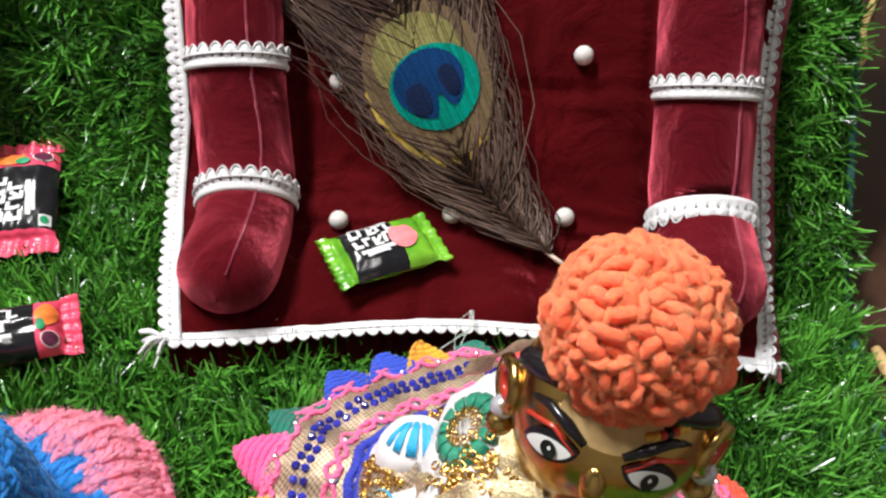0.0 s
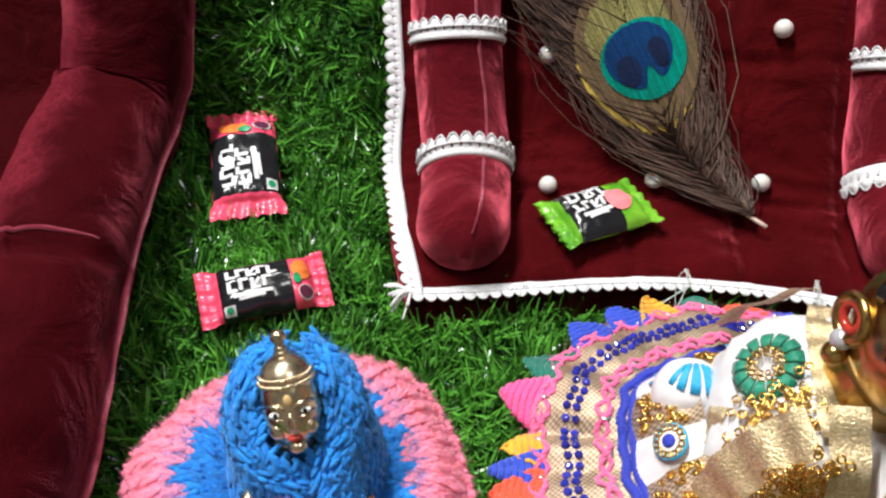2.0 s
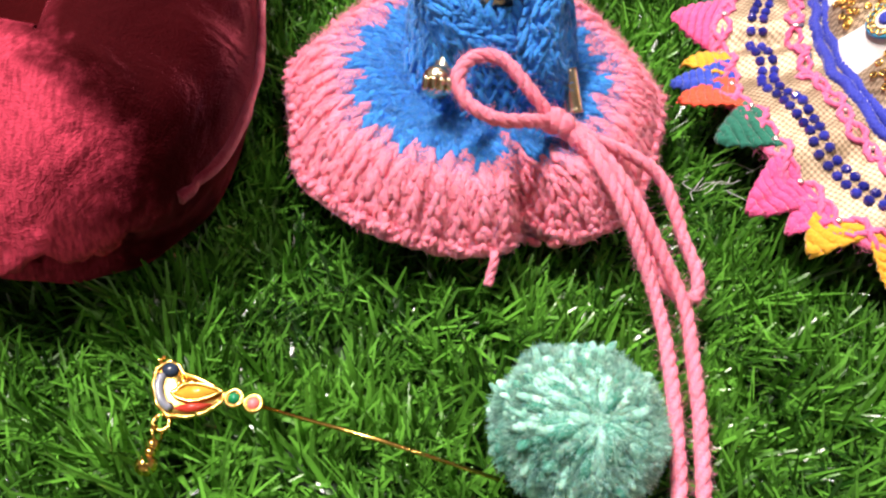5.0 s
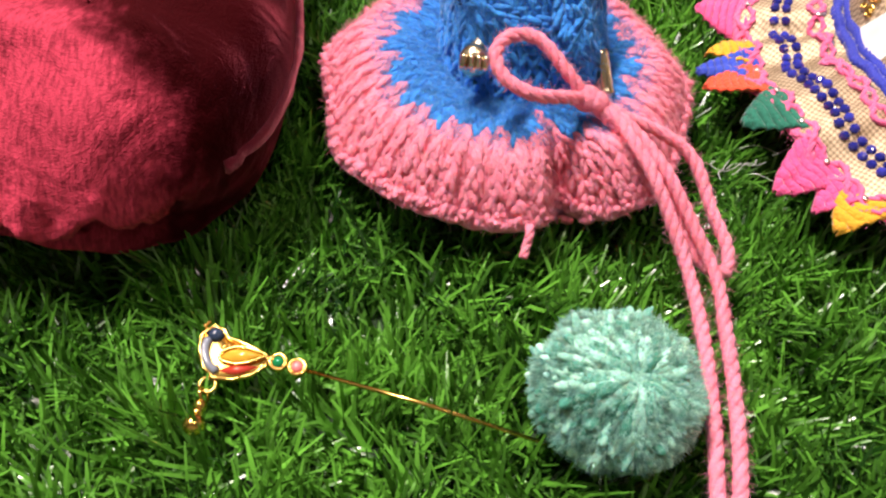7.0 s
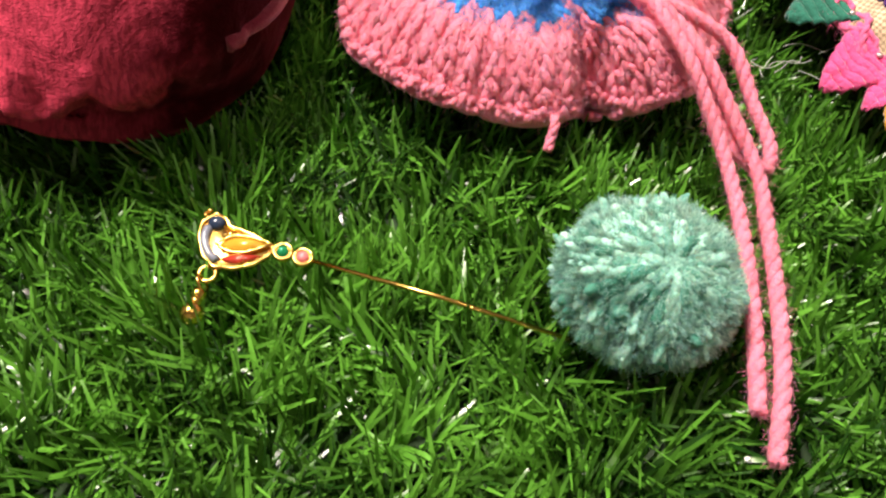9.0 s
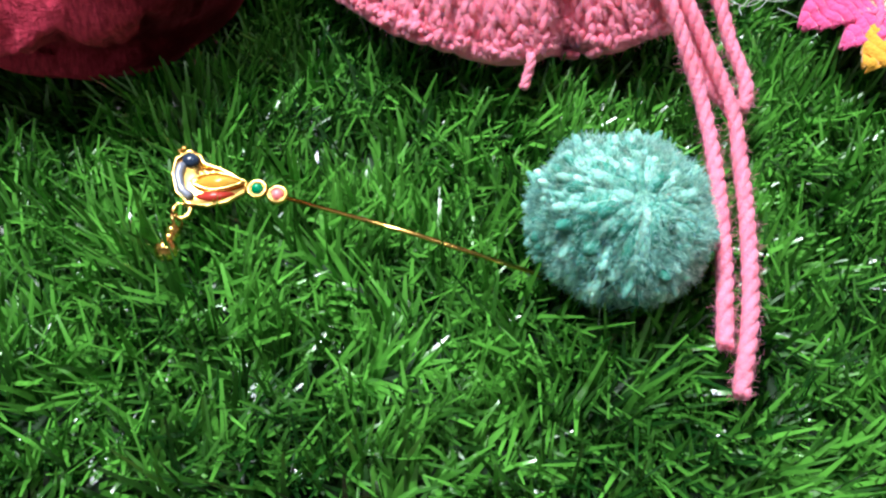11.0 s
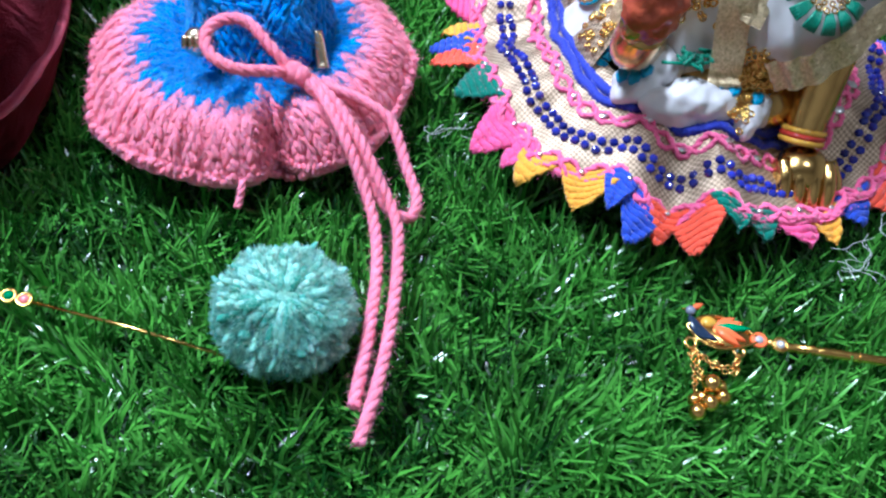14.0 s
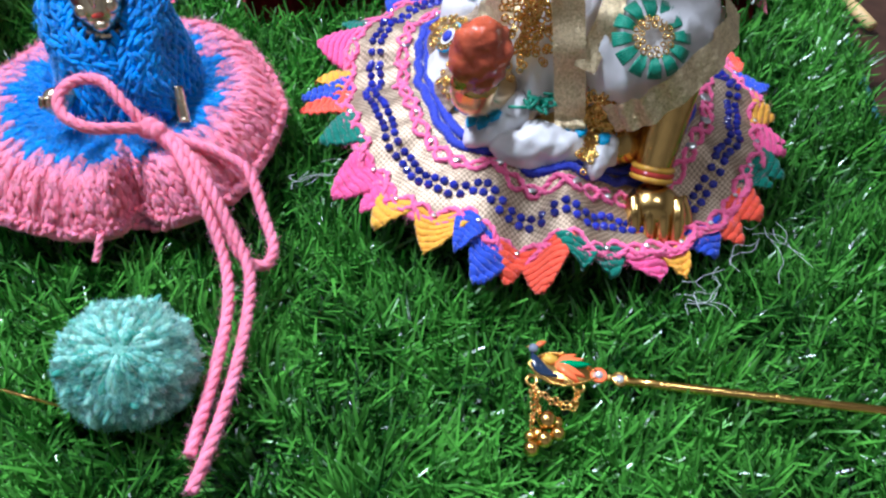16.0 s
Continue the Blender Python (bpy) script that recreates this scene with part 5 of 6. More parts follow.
def pin_one():
    """Enamelled peacock pin with a bell, its wire running into the pompom."""
    t = thing("peacock_pin", -0.17, 0.0, 0.012, "gilt hair pin with enamelled peacock and small bell on the grass", "hair pin")
    m = Matrix.Translation((-0.172, 0.0, 0.0158)) @ pose(0, 0, 0, 10, 0, 0) @ Matrix.Translation((0.172, 0, 0))
    outline = [(-0.1838, 0.0060), (-0.1836, 0.0020), (-0.1815, -0.0025), (-0.1785, -0.0050), (-0.1740, -0.0049), (-0.1700, -0.0034), (-0.1668, -0.0006),
               (-0.1664, 0.0018), (-0.1700, 0.0036), (-0.1740, 0.0050), (-0.1772, 0.0056), (-0.1786, 0.0076), (-0.1812, 0.0086)]
    part("plate", moved(plate(outline, 0.0012), m), M_GOLD, t)
    part("rim", moved(tube([(x, y, 0.0014) for x, y in outline], 0.00055, 6, closed=True), m), M_GOLD, t)
    part("enamel_breast", moved(tube(smooth_path([(-0.1820, 0.0050, 0.0014), (-0.1822, 0.0018, 0.0016), (-0.1806, -0.0015, 0.0016), (-0.1780, -0.0034, 0.0014)], 6), [0.0008] + [0.0011] * 17 + [0.0007], 8), m), M_ENGREY, t, "grey enamel")
    part("enamel_wing", moved(plate(leaf(-0.1782, 0.0005, -0.1676, 0.0020, 0.0017, 10), 0.0022), m), M_ENYELLOW, t, "yellow enamel")
    part("enamel_tail", moved(plate(leaf(-0.1775, -0.0030, -0.1685, -0.0010, 0.0010, 8, -0.0004), 0.0020), m), M_EYERED, t, "dark red enamel")
    part("rim", moved(tube([(x, y, 0.0020) for x, y in leaf(-0.1790, 0.0005, -0.1668, 0.0021, 0.0022, 10)], 0.0004, 6, closed=True), m), M_GOLD, t)
    part("shoulder", moved(Geo_sum([ball((-0.1775 + 0.0010 * q, 0.0030 + 0.0006 * (q % 2), 0.0016), 0.0008, 8, 6) for q in range(4)]), m), M_GOLD, t)
    part("bird_head", moved(ball((-0.1805, 0.0062, 0.0014), (0.0020, 0.0018, 0.0013), 16, 10), m), M_ENNAVY, t, "dark navy enamel")
    part("crest", moved(Geo_sum([ball((-0.1836 + 0.0007 * (q % 2), 0.0066 + 0.0009 * q, 0.001), 0.0007, 8, 6) for q in range(4)]), m), M_GOLD, t)
    for x, y, mat, nm in ((-0.1640, 0.0010, M_ENGREEN, "green_gem"), (-0.1592, 0.0002, M_INKROSE, "rose_gem")):
        part("setting", moved(Geo_sum([ball((x, y, 0.0006), (0.0024, 0.0024, 0.0010), 18, 8), ring((x, y, 0.0012), 0.0020, 0.0005, (0, 0, 1))]), m), M_GOLD, t)
        part(nm, moved(ball((x, y, 0.0012), (0.0015, 0.0015, 0.0011), 16, 10), m), mat, t)
    a = m @ Vector((-0.1570, -0.0002, 0.0006))
    end = Vector((-0.098, -0.0120, 0.0150))
    part("wire", tube([a, a.lerp(end, 0.5) + Vector((0, 0.0004, 0.0005)), end], 0.00055, 8), M_GOLD, t, "thin brass wire")
    part("eyelet", moved(ring((-0.1796, -0.0066, 0.0006), 0.0019, 0.0006, (0, 0, 1)), m), M_GOLD, t)
    p = Vector((-0.1798, -0.0084, 0.0155))
    bell = Vector((-0.1802, -0.0170, 0.0145))
    part("link", ring(p.lerp(bell, 0.12), 0.0020, 0.0004, (1, 0.3, 0.4)), M_GOLD, t)
    part("bead", ball(p.lerp(bell, 0.45), 0.0017, 12, 10), M_GOLD, t)
    part("bell", Geo_sum([ball(bell, 0.0026, 18, 14), ball(bell + Vector((0.0002, 0.0028, 0.0008)), 0.0014, 12, 8)]), M_GOLD, t, "round gold bell")
    settle(t)


def Geo_sum(pieces):
    g = Geo()
    for q in pieces:
        g.add(q)
    return g.v, g.f


def pin_two():
    """Golden flute pin with a peacock, looped chain and a cluster of gold beads."""
    t = thing("golden_flute", 0.06, 0.008, 0.012, "golden flute with enamelled peacock, chain and gold beads on the grass", "flute")
    m = Matrix.Translation((0.0355, 0.0115, 0.0165)) @ pose(0, 0, 0, 10, 2, -8)
    part("plate", moved(plate(leaf(0.0005, 0.0, 0.0235, 0.0005, 0.0050, 12), 0.0010), m), M_GOLD, t)
    part("enamel_breast", moved(plate(leaf(0.0008, 0.0040, 0.0105, -0.0026, 0.0019, 8, -0.0020), 0.0018), m), M_ENNAVY, t, "navy enamel")
    part("bird_head", moved(ball((0.0014, 0.0056, 0.0010), (0.0016, 0.0016, 0.0012), 14, 10), m), M_ENGREY, t)
    part("beak", moved(tube([(0.0006, 0.0056, 0.001), (-0.0014, 0.0058, 0.001)], [0.0006, 0.0001], 6), m), M_GOLD, t)
    part("crest", moved(plate(leaf(0.0018, 0.0066, 0.0052, 0.0088, 0.0009, 6), 0.0014), m), M_ENORANGE, t, "orange enamel")
    part("enamel_wing", moved(plate(leaf(0.0045, 0.0028, 0.0100, 0.0030, 0.0017, 6), 0.0019), m), M_ENYELLOW, t, "amber enamel")
    for k, (x1, y1, mat) in enumerate(((0.0150, 0.0062, M_ENORANGE), (0.0175, 0.0050, M_ENORANGE), (0.0200, 0.0034, M_ENGREEN), (0.0185, -0.0010, M_ENORANGE), (0.0168, -0.0032, M_ENORANGE))):
        part("tail_feather", moved(plate(leaf(0.0085, 0.0016, x1, y1, 0.0013, 7), 0.0019 + 0.0001 * k), m), mat, t, "enamel tail feather in gold")
    part("rim", moved(tube([(x, y, 0.0013) for x, y in leaf(0.0005, 0.0, 0.0235, 0.0005, 0.0053, 12)], 0.0005, 6, closed=True), m), M_GOLD, t)
    part("bar", moved(tube([(0.001, -0.0036, 0.0008), (0.012, -0.0036, 0.0008)], 0.0006, 8), m), M_GOLD, t)
    for x, mat in ((0.0225, M_CLEAR), (0.0290, M_CLEAR)):
        part("setting", moved(Geo_sum([ball((x, 0.0006, 0.0006), (0.0026, 0.0024, 0.0010), 18, 8), ring((x, 0.0006, 0.0012), 0.0021, 0.0005, (0, 0, 1))]), m), M_GOLD if x > 0.025 else M_ENORANGE, t)
        part("gem", moved(ball((x, 0.0006, 0.0013), (0.0014, 0.0014, 0.0010), 14, 10), m), mat, t, "clear glass gem")
    part("bead", moved(ball((0.0258, 0.0006, 0.0008), 0.0013, 12, 8), m), M_GOLD, t)
    a = m @ Vector((0.0310, 0.0006, 0.0006))
    b = Vector((0.200, -0.0040, 0.0195))
    part("rod", tube([a.lerp(b, k / 12) for k in range(13)], 0.00145, 14), M_GOLD, t, "smooth gold tube")
    for k in (0.04, 0.16, 0.34):
        q = a.lerp(b, k)
        part("collar", ring(q, 0.0015, 0.0003, b - a), M_GOLD, t)
    part("eyelet", moved(ring((0.0022, -0.0052, 0.0006), 0.0016, 0.0006, (0, 0, 1)), m), M_GOLD, t)
    part("eyelet", moved(ring((0.0168, -0.0044, 0.0006), 0.0016, 0.0006, (0, 0, 1)), m), M_GOLD, t)
    e0, e1 = m @ Vector((0.0022, -0.0066, 0.0)), m @ Vector((0.0168, -0.0058, 0.0))
    sag = smooth_path([e0, (0.0425, 0.0010, 0.0150), (0.0490, -0.0005, 0.0145), e1], 8)
    sag2 = smooth_path([e0, (0.0430, -0.0005, 0.0150), (0.0495, -0.0022, 0.0145), e1], 8)
    hang = smooth_path([e0, (0.0372, -0.0030, 0.0150), (0.0365, -0.0110, 0.0145), (0.0358, -0.0165, 0.0140)], 8)
    hang2 = smooth_path([e0, (0.0385, -0.0020, 0.0155), (0.0395, -0.0065, 0.0150)], 8)
    for line in (sag, sag2, hang, hang2):
        run, i = 0.0, 0
        g = []
        for p, q in zip(line, line[1:]):
            run += (q - p).length
            if run > 0.00105:
                run = 0.0
                i += 1
                d = (q - p).normalized()
                side = d.cross(Vector((0, 0, 1)))
                nrm = (Vector((0, 0, 1)) + side * (0.9 if i % 2 else -0.9))
                g.append(ring(q, 0.00085, 0.00032, nrm, 10))
        part("chain", Geo_sum(g), M_GOLD, t, "fine gold chain")
    for x, y, z, r in ((0.0408, -0.0085, 0.0175, 0.0028), (0.0440, -0.0080, 0.0150, 0.0022), (0.0440, -0.0118, 0.0160, 0.0023), (0.0400, -0.0140, 0.0160, 0.0025),
                       (0.0360, -0.0170, 0.0155, 0.0024), (0.0362, -0.0122, 0.0140, 0.0020), (0.0385, -0.0112, 0.0140, 0.0020)):
        part("gold_bead", ball((x, y, z), r, 18, 12), M_GOLD, t, "round gold bead")
    settle(t)


pin_one()
pin_two()


# ---- large figure in its embroidered dress ----
SKIRT = Vector((0.048, 0.132, 0.0))


def near_angle(a, deg, width):
    """A soft bump round the skirt, centred at deg."""
    d = (a - radians(deg) + math.pi) % (2 * math.pi) - math.pi
    return math.exp(-(d / radians(width)) ** 2)


def skirt_point(a, r, lift=0.0):
    """A place on the flared skirt: a round it, r metres from its middle before the folds."""
    z = 0.040 - 0.016 * ((r - 0.040) / 0.055) - 0.004 * max(0, (r - 0.07) / 0.025)
    wave = max(0.0, min(1.0, (r - 0.042) / 0.02))
    z -= 0.015 * near_angle(a, 303, 20) * math.exp(-((r - 0.060) / 0.022) ** 2)
    z += wave * (0.0030 * near_angle(a, 247, 7) - 0.0050 * near_angle(a, 260, 6) + 0.0030 * near_angle(a, 272, 7) - 0.0020 * near_angle(a, 232, 7)
                 + 0.0040 * near_angle(a, 160, 8) - 0.0050 * near_angle(a, 172, 4) + 0.0025 * near_angle(a, 205, 9))
    z += wave * (0.0011 * math.sin(11 * a + 0.4) + 0.0008 * math.sin(19 * a) + 0.0004 * math.sin(31 * a + r * 90)) + 0.0012 * noise.noise(Vector((a * 9, r * 200, 0)))
    rr = r + 0.0035 + 0.0040 * near_angle(a, 228, 13) + 0.0025 * near_angle(a, 260, 6) - 0.0015 * near_angle(a, 246, 5) + 0.0045 * near_angle(a, 152, 15)
    rr += wave * (0.0008 * math.sin(17 * a + 1.4) + 0.0006 * math.sin(29 * a))
    return SKIRT + Vector((math.cos(a) * rr, math.sin(a) * rr, z + lift))


# felt points round the hem: angle, reach from the middle, half width in degrees, colour
PETALS = ((177, 0.0925, 4.0, "yellow"), (183.2, 0.0965, 3.8, "blue"), (188.5, 0.0970, 5.0, "red"), (201, 0.0915, 5.5, "green"), (216, 0.0970, 5.0, "pink"),
          (223, 0.0925, 3.6, "pink"), (228, 0.0940, 4.5, "yellow"), (240.5, 0.0945, 5.5, "yellow"), (247, 0.0930, 3.0, "blue"), (253.5, 0.0975, 4.6, "blue"),
          (258.5, 0.0915, 3.2, "red"), (266, 0.0965, 4.6, "red"), (273, 0.0885, 4.0, "green"), (280.5, 0.0880, 4.5, "green"), (291, 0.0895, 6.0, "pink"),
          (298.5, 0.0905, 4.0, "yellow"), (309, 0.0885, 5.5, "blue"), (317, 0.0905, 4.2, "red"), (324, 0.0905, 4.2, "red"), (332, 0.0880, 4.0, "green"),
          (338.6, 0.0910, 4.2, "green"), (345.5, 0.0900, 4.2, "pink"), (352, 0.0915, 4.2, "pink"), (359, 0.0875, 4.0, "yellow"), (10, 0.0900, 5.5, "blue"),
          (22, 0.0900, 5.5, "red"), (35, 0.0900, 6.0, "green"), (48, 0.0900, 6.0, "pink"), (61, 0.0900, 6.0, "yellow"), (74, 0.0900, 6.0, "blue"),
          (88, 0.0905, 6.0, "red"), (101, 0.0905, 5.5, "green"), (114, 0.0915, 5.0, "yellow"), (124, 0.0930, 5.2, "blue"), (137, 0.0935, 5.5, "blue"),
          (153, 0.0965, 6.0, "green"), (164.5, 0.0980, 5.6, "pink"))


def embroidered_skirt():
    t = thing("embroidered_skirt", SKIRT.x, SKIRT.y, 0.012, "gold brocade doll skirt with blue beads and coloured felt petals", "doll skirt")
    ob = part("brocade_band", grid(lambda a, k: skirt_point(2 * math.pi * a, 0.038 + k * 0.042), 220, 14, close_u=True), M_BROCADE, t, "gold brocade cloth")
    ob.modifiers.new("thick", "SOLIDIFY").thickness = 0.0010
    # ribbed felt points, sewn on in runs of one colour
    rng = random.Random(6)
    for deg, tip, wide_deg, tone in PETALS:
        a, half, droop, skew = radians(deg), radians(wide_deg), rng.uniform(0.000, 0.004), rng.uniform(-0.3, 0.3)
        over = rng.uniform(-0.0004, 0.0006)

        def petal(u, v):
            w = 2 * u - 1
            ang = a + w * half * (1.42 * (1 - v) ** 0.72 + 0.03) + skew * half * v * 0.5
            base = skirt_point(ang, 0.0755)
            reach = (base - SKIRT).xy.length
            p = base + (Vector((math.cos(ang), math.sin(ang), 0)) * ((tip + 0.0015 - reach) * v))
            p.z += over - 0.0008 - droop * v * v - 0.0022 * v + 0.0016 * w * w * v * (1 if skew > 0 else -0.6)
            p.z += 0.0014 * abs(math.sin(math.pi * (tip - reach) * v / 0.0022)) + 0.0012 * noise.noise(Vector((deg * 0.3, v * 3, w * 1.5)))
            return p

        pob = part("petal", grid(petal, 12, 44), PETAL[tone], t, tone + " ribbed felt petal")
        pob.modifiers.new("thick", "SOLIDIFY").thickness = 0.0007
    # pink lace grounds under the braids
    for r0, r1 in ((0.0735, 0.0808), (0.0516, 0.0590)):
        part("pink_lace", grid(lambda u, v: skirt_point(2 * math.pi * u, r0 + (r1 - r0) * v, 0.0006 + 0.0005 * math.sin(u * 900) * math.sin(math.pi * v)), 900, 6, close_u=True), M_HOTPINK, t, "hot pink lace edging")
    # pink looped braids
    for r, amp, waves, thick in ((0.0768, 0.0024, 34, 0.0010), (0.0775, -0.0024, 34, 0.0009), (0.0555, 0.0022, 28, 0.0010), (0.0560, -0.0022, 28, 0.0009)):
        n = waves * 12
        line = [skirt_point(2 * math.pi * i / n, r + amp * math.sin(2 * math.pi * i * waves / n), 0.0014 + 0.0005 * math.cos(2 * math.pi * i * waves / n)) for i in range(n)]
        part("pink_braid", yarn(line + line[:1], thick * 1.25, 2, 5, 5.0, 0.9), M_HOTPINK, t, "looped hot pink braid")
    n = 200
    part("pink_cord", yarn([skirt_point(2 * math.pi * i / n, 0.0792 + 0.0006 * math.sin(i * 1.7), 0.0006) for i in range(n + 1)], 0.0014, 3, 5, 5.0, 0.8), M_HOTPINK, t)
    part("blue_cord", yarn([skirt_point(2 * math.pi * i / n, 0.0492 + 0.0004 * math.sin(i * 0.9), 0.0010) for i in range(n + 1)], 0.0021, 4, 5, 3.0, 0.5), M_ROYAL, t, "royal blue cord")
    part("blue_cord", yarn([skirt_point(2 * math.pi * i / n, 0.0456, 0.0010) for i in range(n + 1)], 0.0021, 4, 5, 3.0, 0.5), M_ROYAL, t)
    # small round mirrors
    proto = None
    for i in range(27):
        a = 2 * math.pi * (i + 0.5) / 27
        p = skirt_point(a, 0.0550, 0.0018)
        if proto is None:
            g = Geo().add(ball((0, 0, 0), (0.0022, 0.0022, 0.0005), 10, 4))
            proto = part("mirror", g, M_MIRROR, t)
            ob = proto
        else:
            ob = new("mirror", proto.data)
            ob.parent = t
        ob.location = p - t.location
        ob.rotation_euler = (rng.uniform(-0.25, 0.25), rng.uniform(-0.25, 0.25), 0)
    # sequins between the outer braids
    seq = None
    for i in range(34):
        a = 2 * math.pi * (i + 0.5) / 34
        p = skirt_point(a, 0.0770, 0.0022)
        if seq is None:
            seq = part("sequin", Geo().add(ball((0, 0, 0), (0.0011, 0.0011, 0.0005), 8, 4)), M_MIRROR, t)
            ob = seq
        else:
            ob = new("sequin", seq.data)
            ob.parent = t
        ob.location = p - t.location
    part("bead_net", grid(lambda u, v: skirt_point(2 * math.pi * u, 0.0632 + 0.0068 * v, 0.0006), 400, 3, close_u=True), M_NET, t, "pale silver netting under the beads")
    # two rows of blue beads
    proto_b = None
    for row, r in ((0, 0.0648), (1, 0.0684)):
        for i in range(124):
            a = 2 * math.pi * i / 124
            p = skirt_point(a, r, 0.0014)
            if proto_b is None:
                proto_b = part("bead", Geo().add(ball((0, 0, 0), (0.00168, 0.00168, 0.0015), 7, 5)), M_BEAD, t, smooth=False)
                ob = proto_b
            else:
                ob = new("bead", proto_b.data)
                ob.parent = t
            ob.location = p - t.location
            ob.rotation_euler = (rng.uniform(-0.3, 0.3), rng.uniform(-0.3, 0.3), rng.uniform(0, 3))
    edge = [tuple(skirt_point(2 * math.pi * i / 400, r, 0.001)) for i in range(400) for r in (0.0560, 0.0770, 0.0800, 0.0820)]
    part("fuzz", hairs(edge, 2600, 0.0012, 0.0030, 5), M_HOTPINK, t)["kind"] = "stuff"
    inv = Matrix.Translation(t.location).inverted()
    for ob in t.children:
        if ob.name.split(".")[0] not in ("bead", "mirror", "sequin"):
            ob.matrix_parent_inverse = inv


embroidered_skirt()


def blob(c, r, bump=0.0, freq=80.0, nu=36, nv=24, m=None):
    """A rounded form with soft folds."""
    v, f = ball(c, r, nu, nv, m)
    out = []
    for p in v:
        d = (p - Vector(c)).normalized()
        out.append(p + d * (bump * noise.noise(p * freq) + bump * 0.5 * noise.noise(p * freq * 2.3)))
    return out, f


def ribbon(pts, nrm, width, thick=0.0008, per=10):
    """A flat cloth band along a path; nrm gives its outward side for a point."""
    line = smooth_path(pts, per)
    v, f = [], []
    for i, p in enumerate(line):
        tg = (line[min(i + 1, len(line) - 1)] - line[max(i - 1, 0)]).normalized()
        n = nrm(p).normalized()
        s = tg.cross(n).normalized()
        n = s.cross(tg)
        for j in range(7):
            w = (j / 6 - 0.5) * width
            v.append(p + s * w + n * (0.0004 * math.sin(j * 2.1 + i) + 0.0008 * math.sin(i * 0.7)))
    for i in range(len(line) - 1):
        for j in range(6):
            f.append((i * 7 + j, (i + 1) * 7 + j, (i + 1) * 7 + j + 1, i * 7 + j + 1))
    return v, f


def rosette(c, nrm, r, parent, mat, count=12):
    """An embroidered flower: thread petals round a ring of gold sequins."""
    m = aim(nrm)
    g = Geo()
    for i in range(count):
        a = 2 * math.pi * i / count
        for w in (-0.10, -0.05, 0.0, 0.05, 0.10):
            d0, d1 = Vector((math.cos(a + w), math.sin(a + w), 0)), Vector((math.cos(a + w * 1.5), math.sin(a + w * 1.5), 0))
            p0, p1 = Vector(c) + m @ (d0 * r * 0.50), Vector(c) + m @ (d1 * r * 1.0 + Vector((0, 0, -r * 0.12)))
            g.add(tube([p0, p0.lerp(p1, 0.5) + Vector(nrm).normalized() * 0.0008, p1], [0.0005, 0.0008, 0.0005], 5))
    ob = part("embroidered_flower", g, mat, parent, "thread flower")
    g = Geo()
    for i in range(14):
        a = 2 * math.pi * i / 14
        g.add(ring(Vector(c) + m @ Vector((math.cos(a) * r * 0.46, math.sin(a) * r * 0.46, 0.0006)), 0.0009, 0.0003, nrm, 8))
    for i in range(9):
        a = 2 * math.pi * i / 9
        g.add(ring(Vector(c) + m @ Vector((math.cos(a) * r * 0.30, math.sin(a) * r * 0.30, 0.0006)), 0.0008, 0.0003, nrm, 8))
    part("sequin_ring", g, M_GOLD, ob, "small gold sequins")["kind"] = "stuff"
    return ob


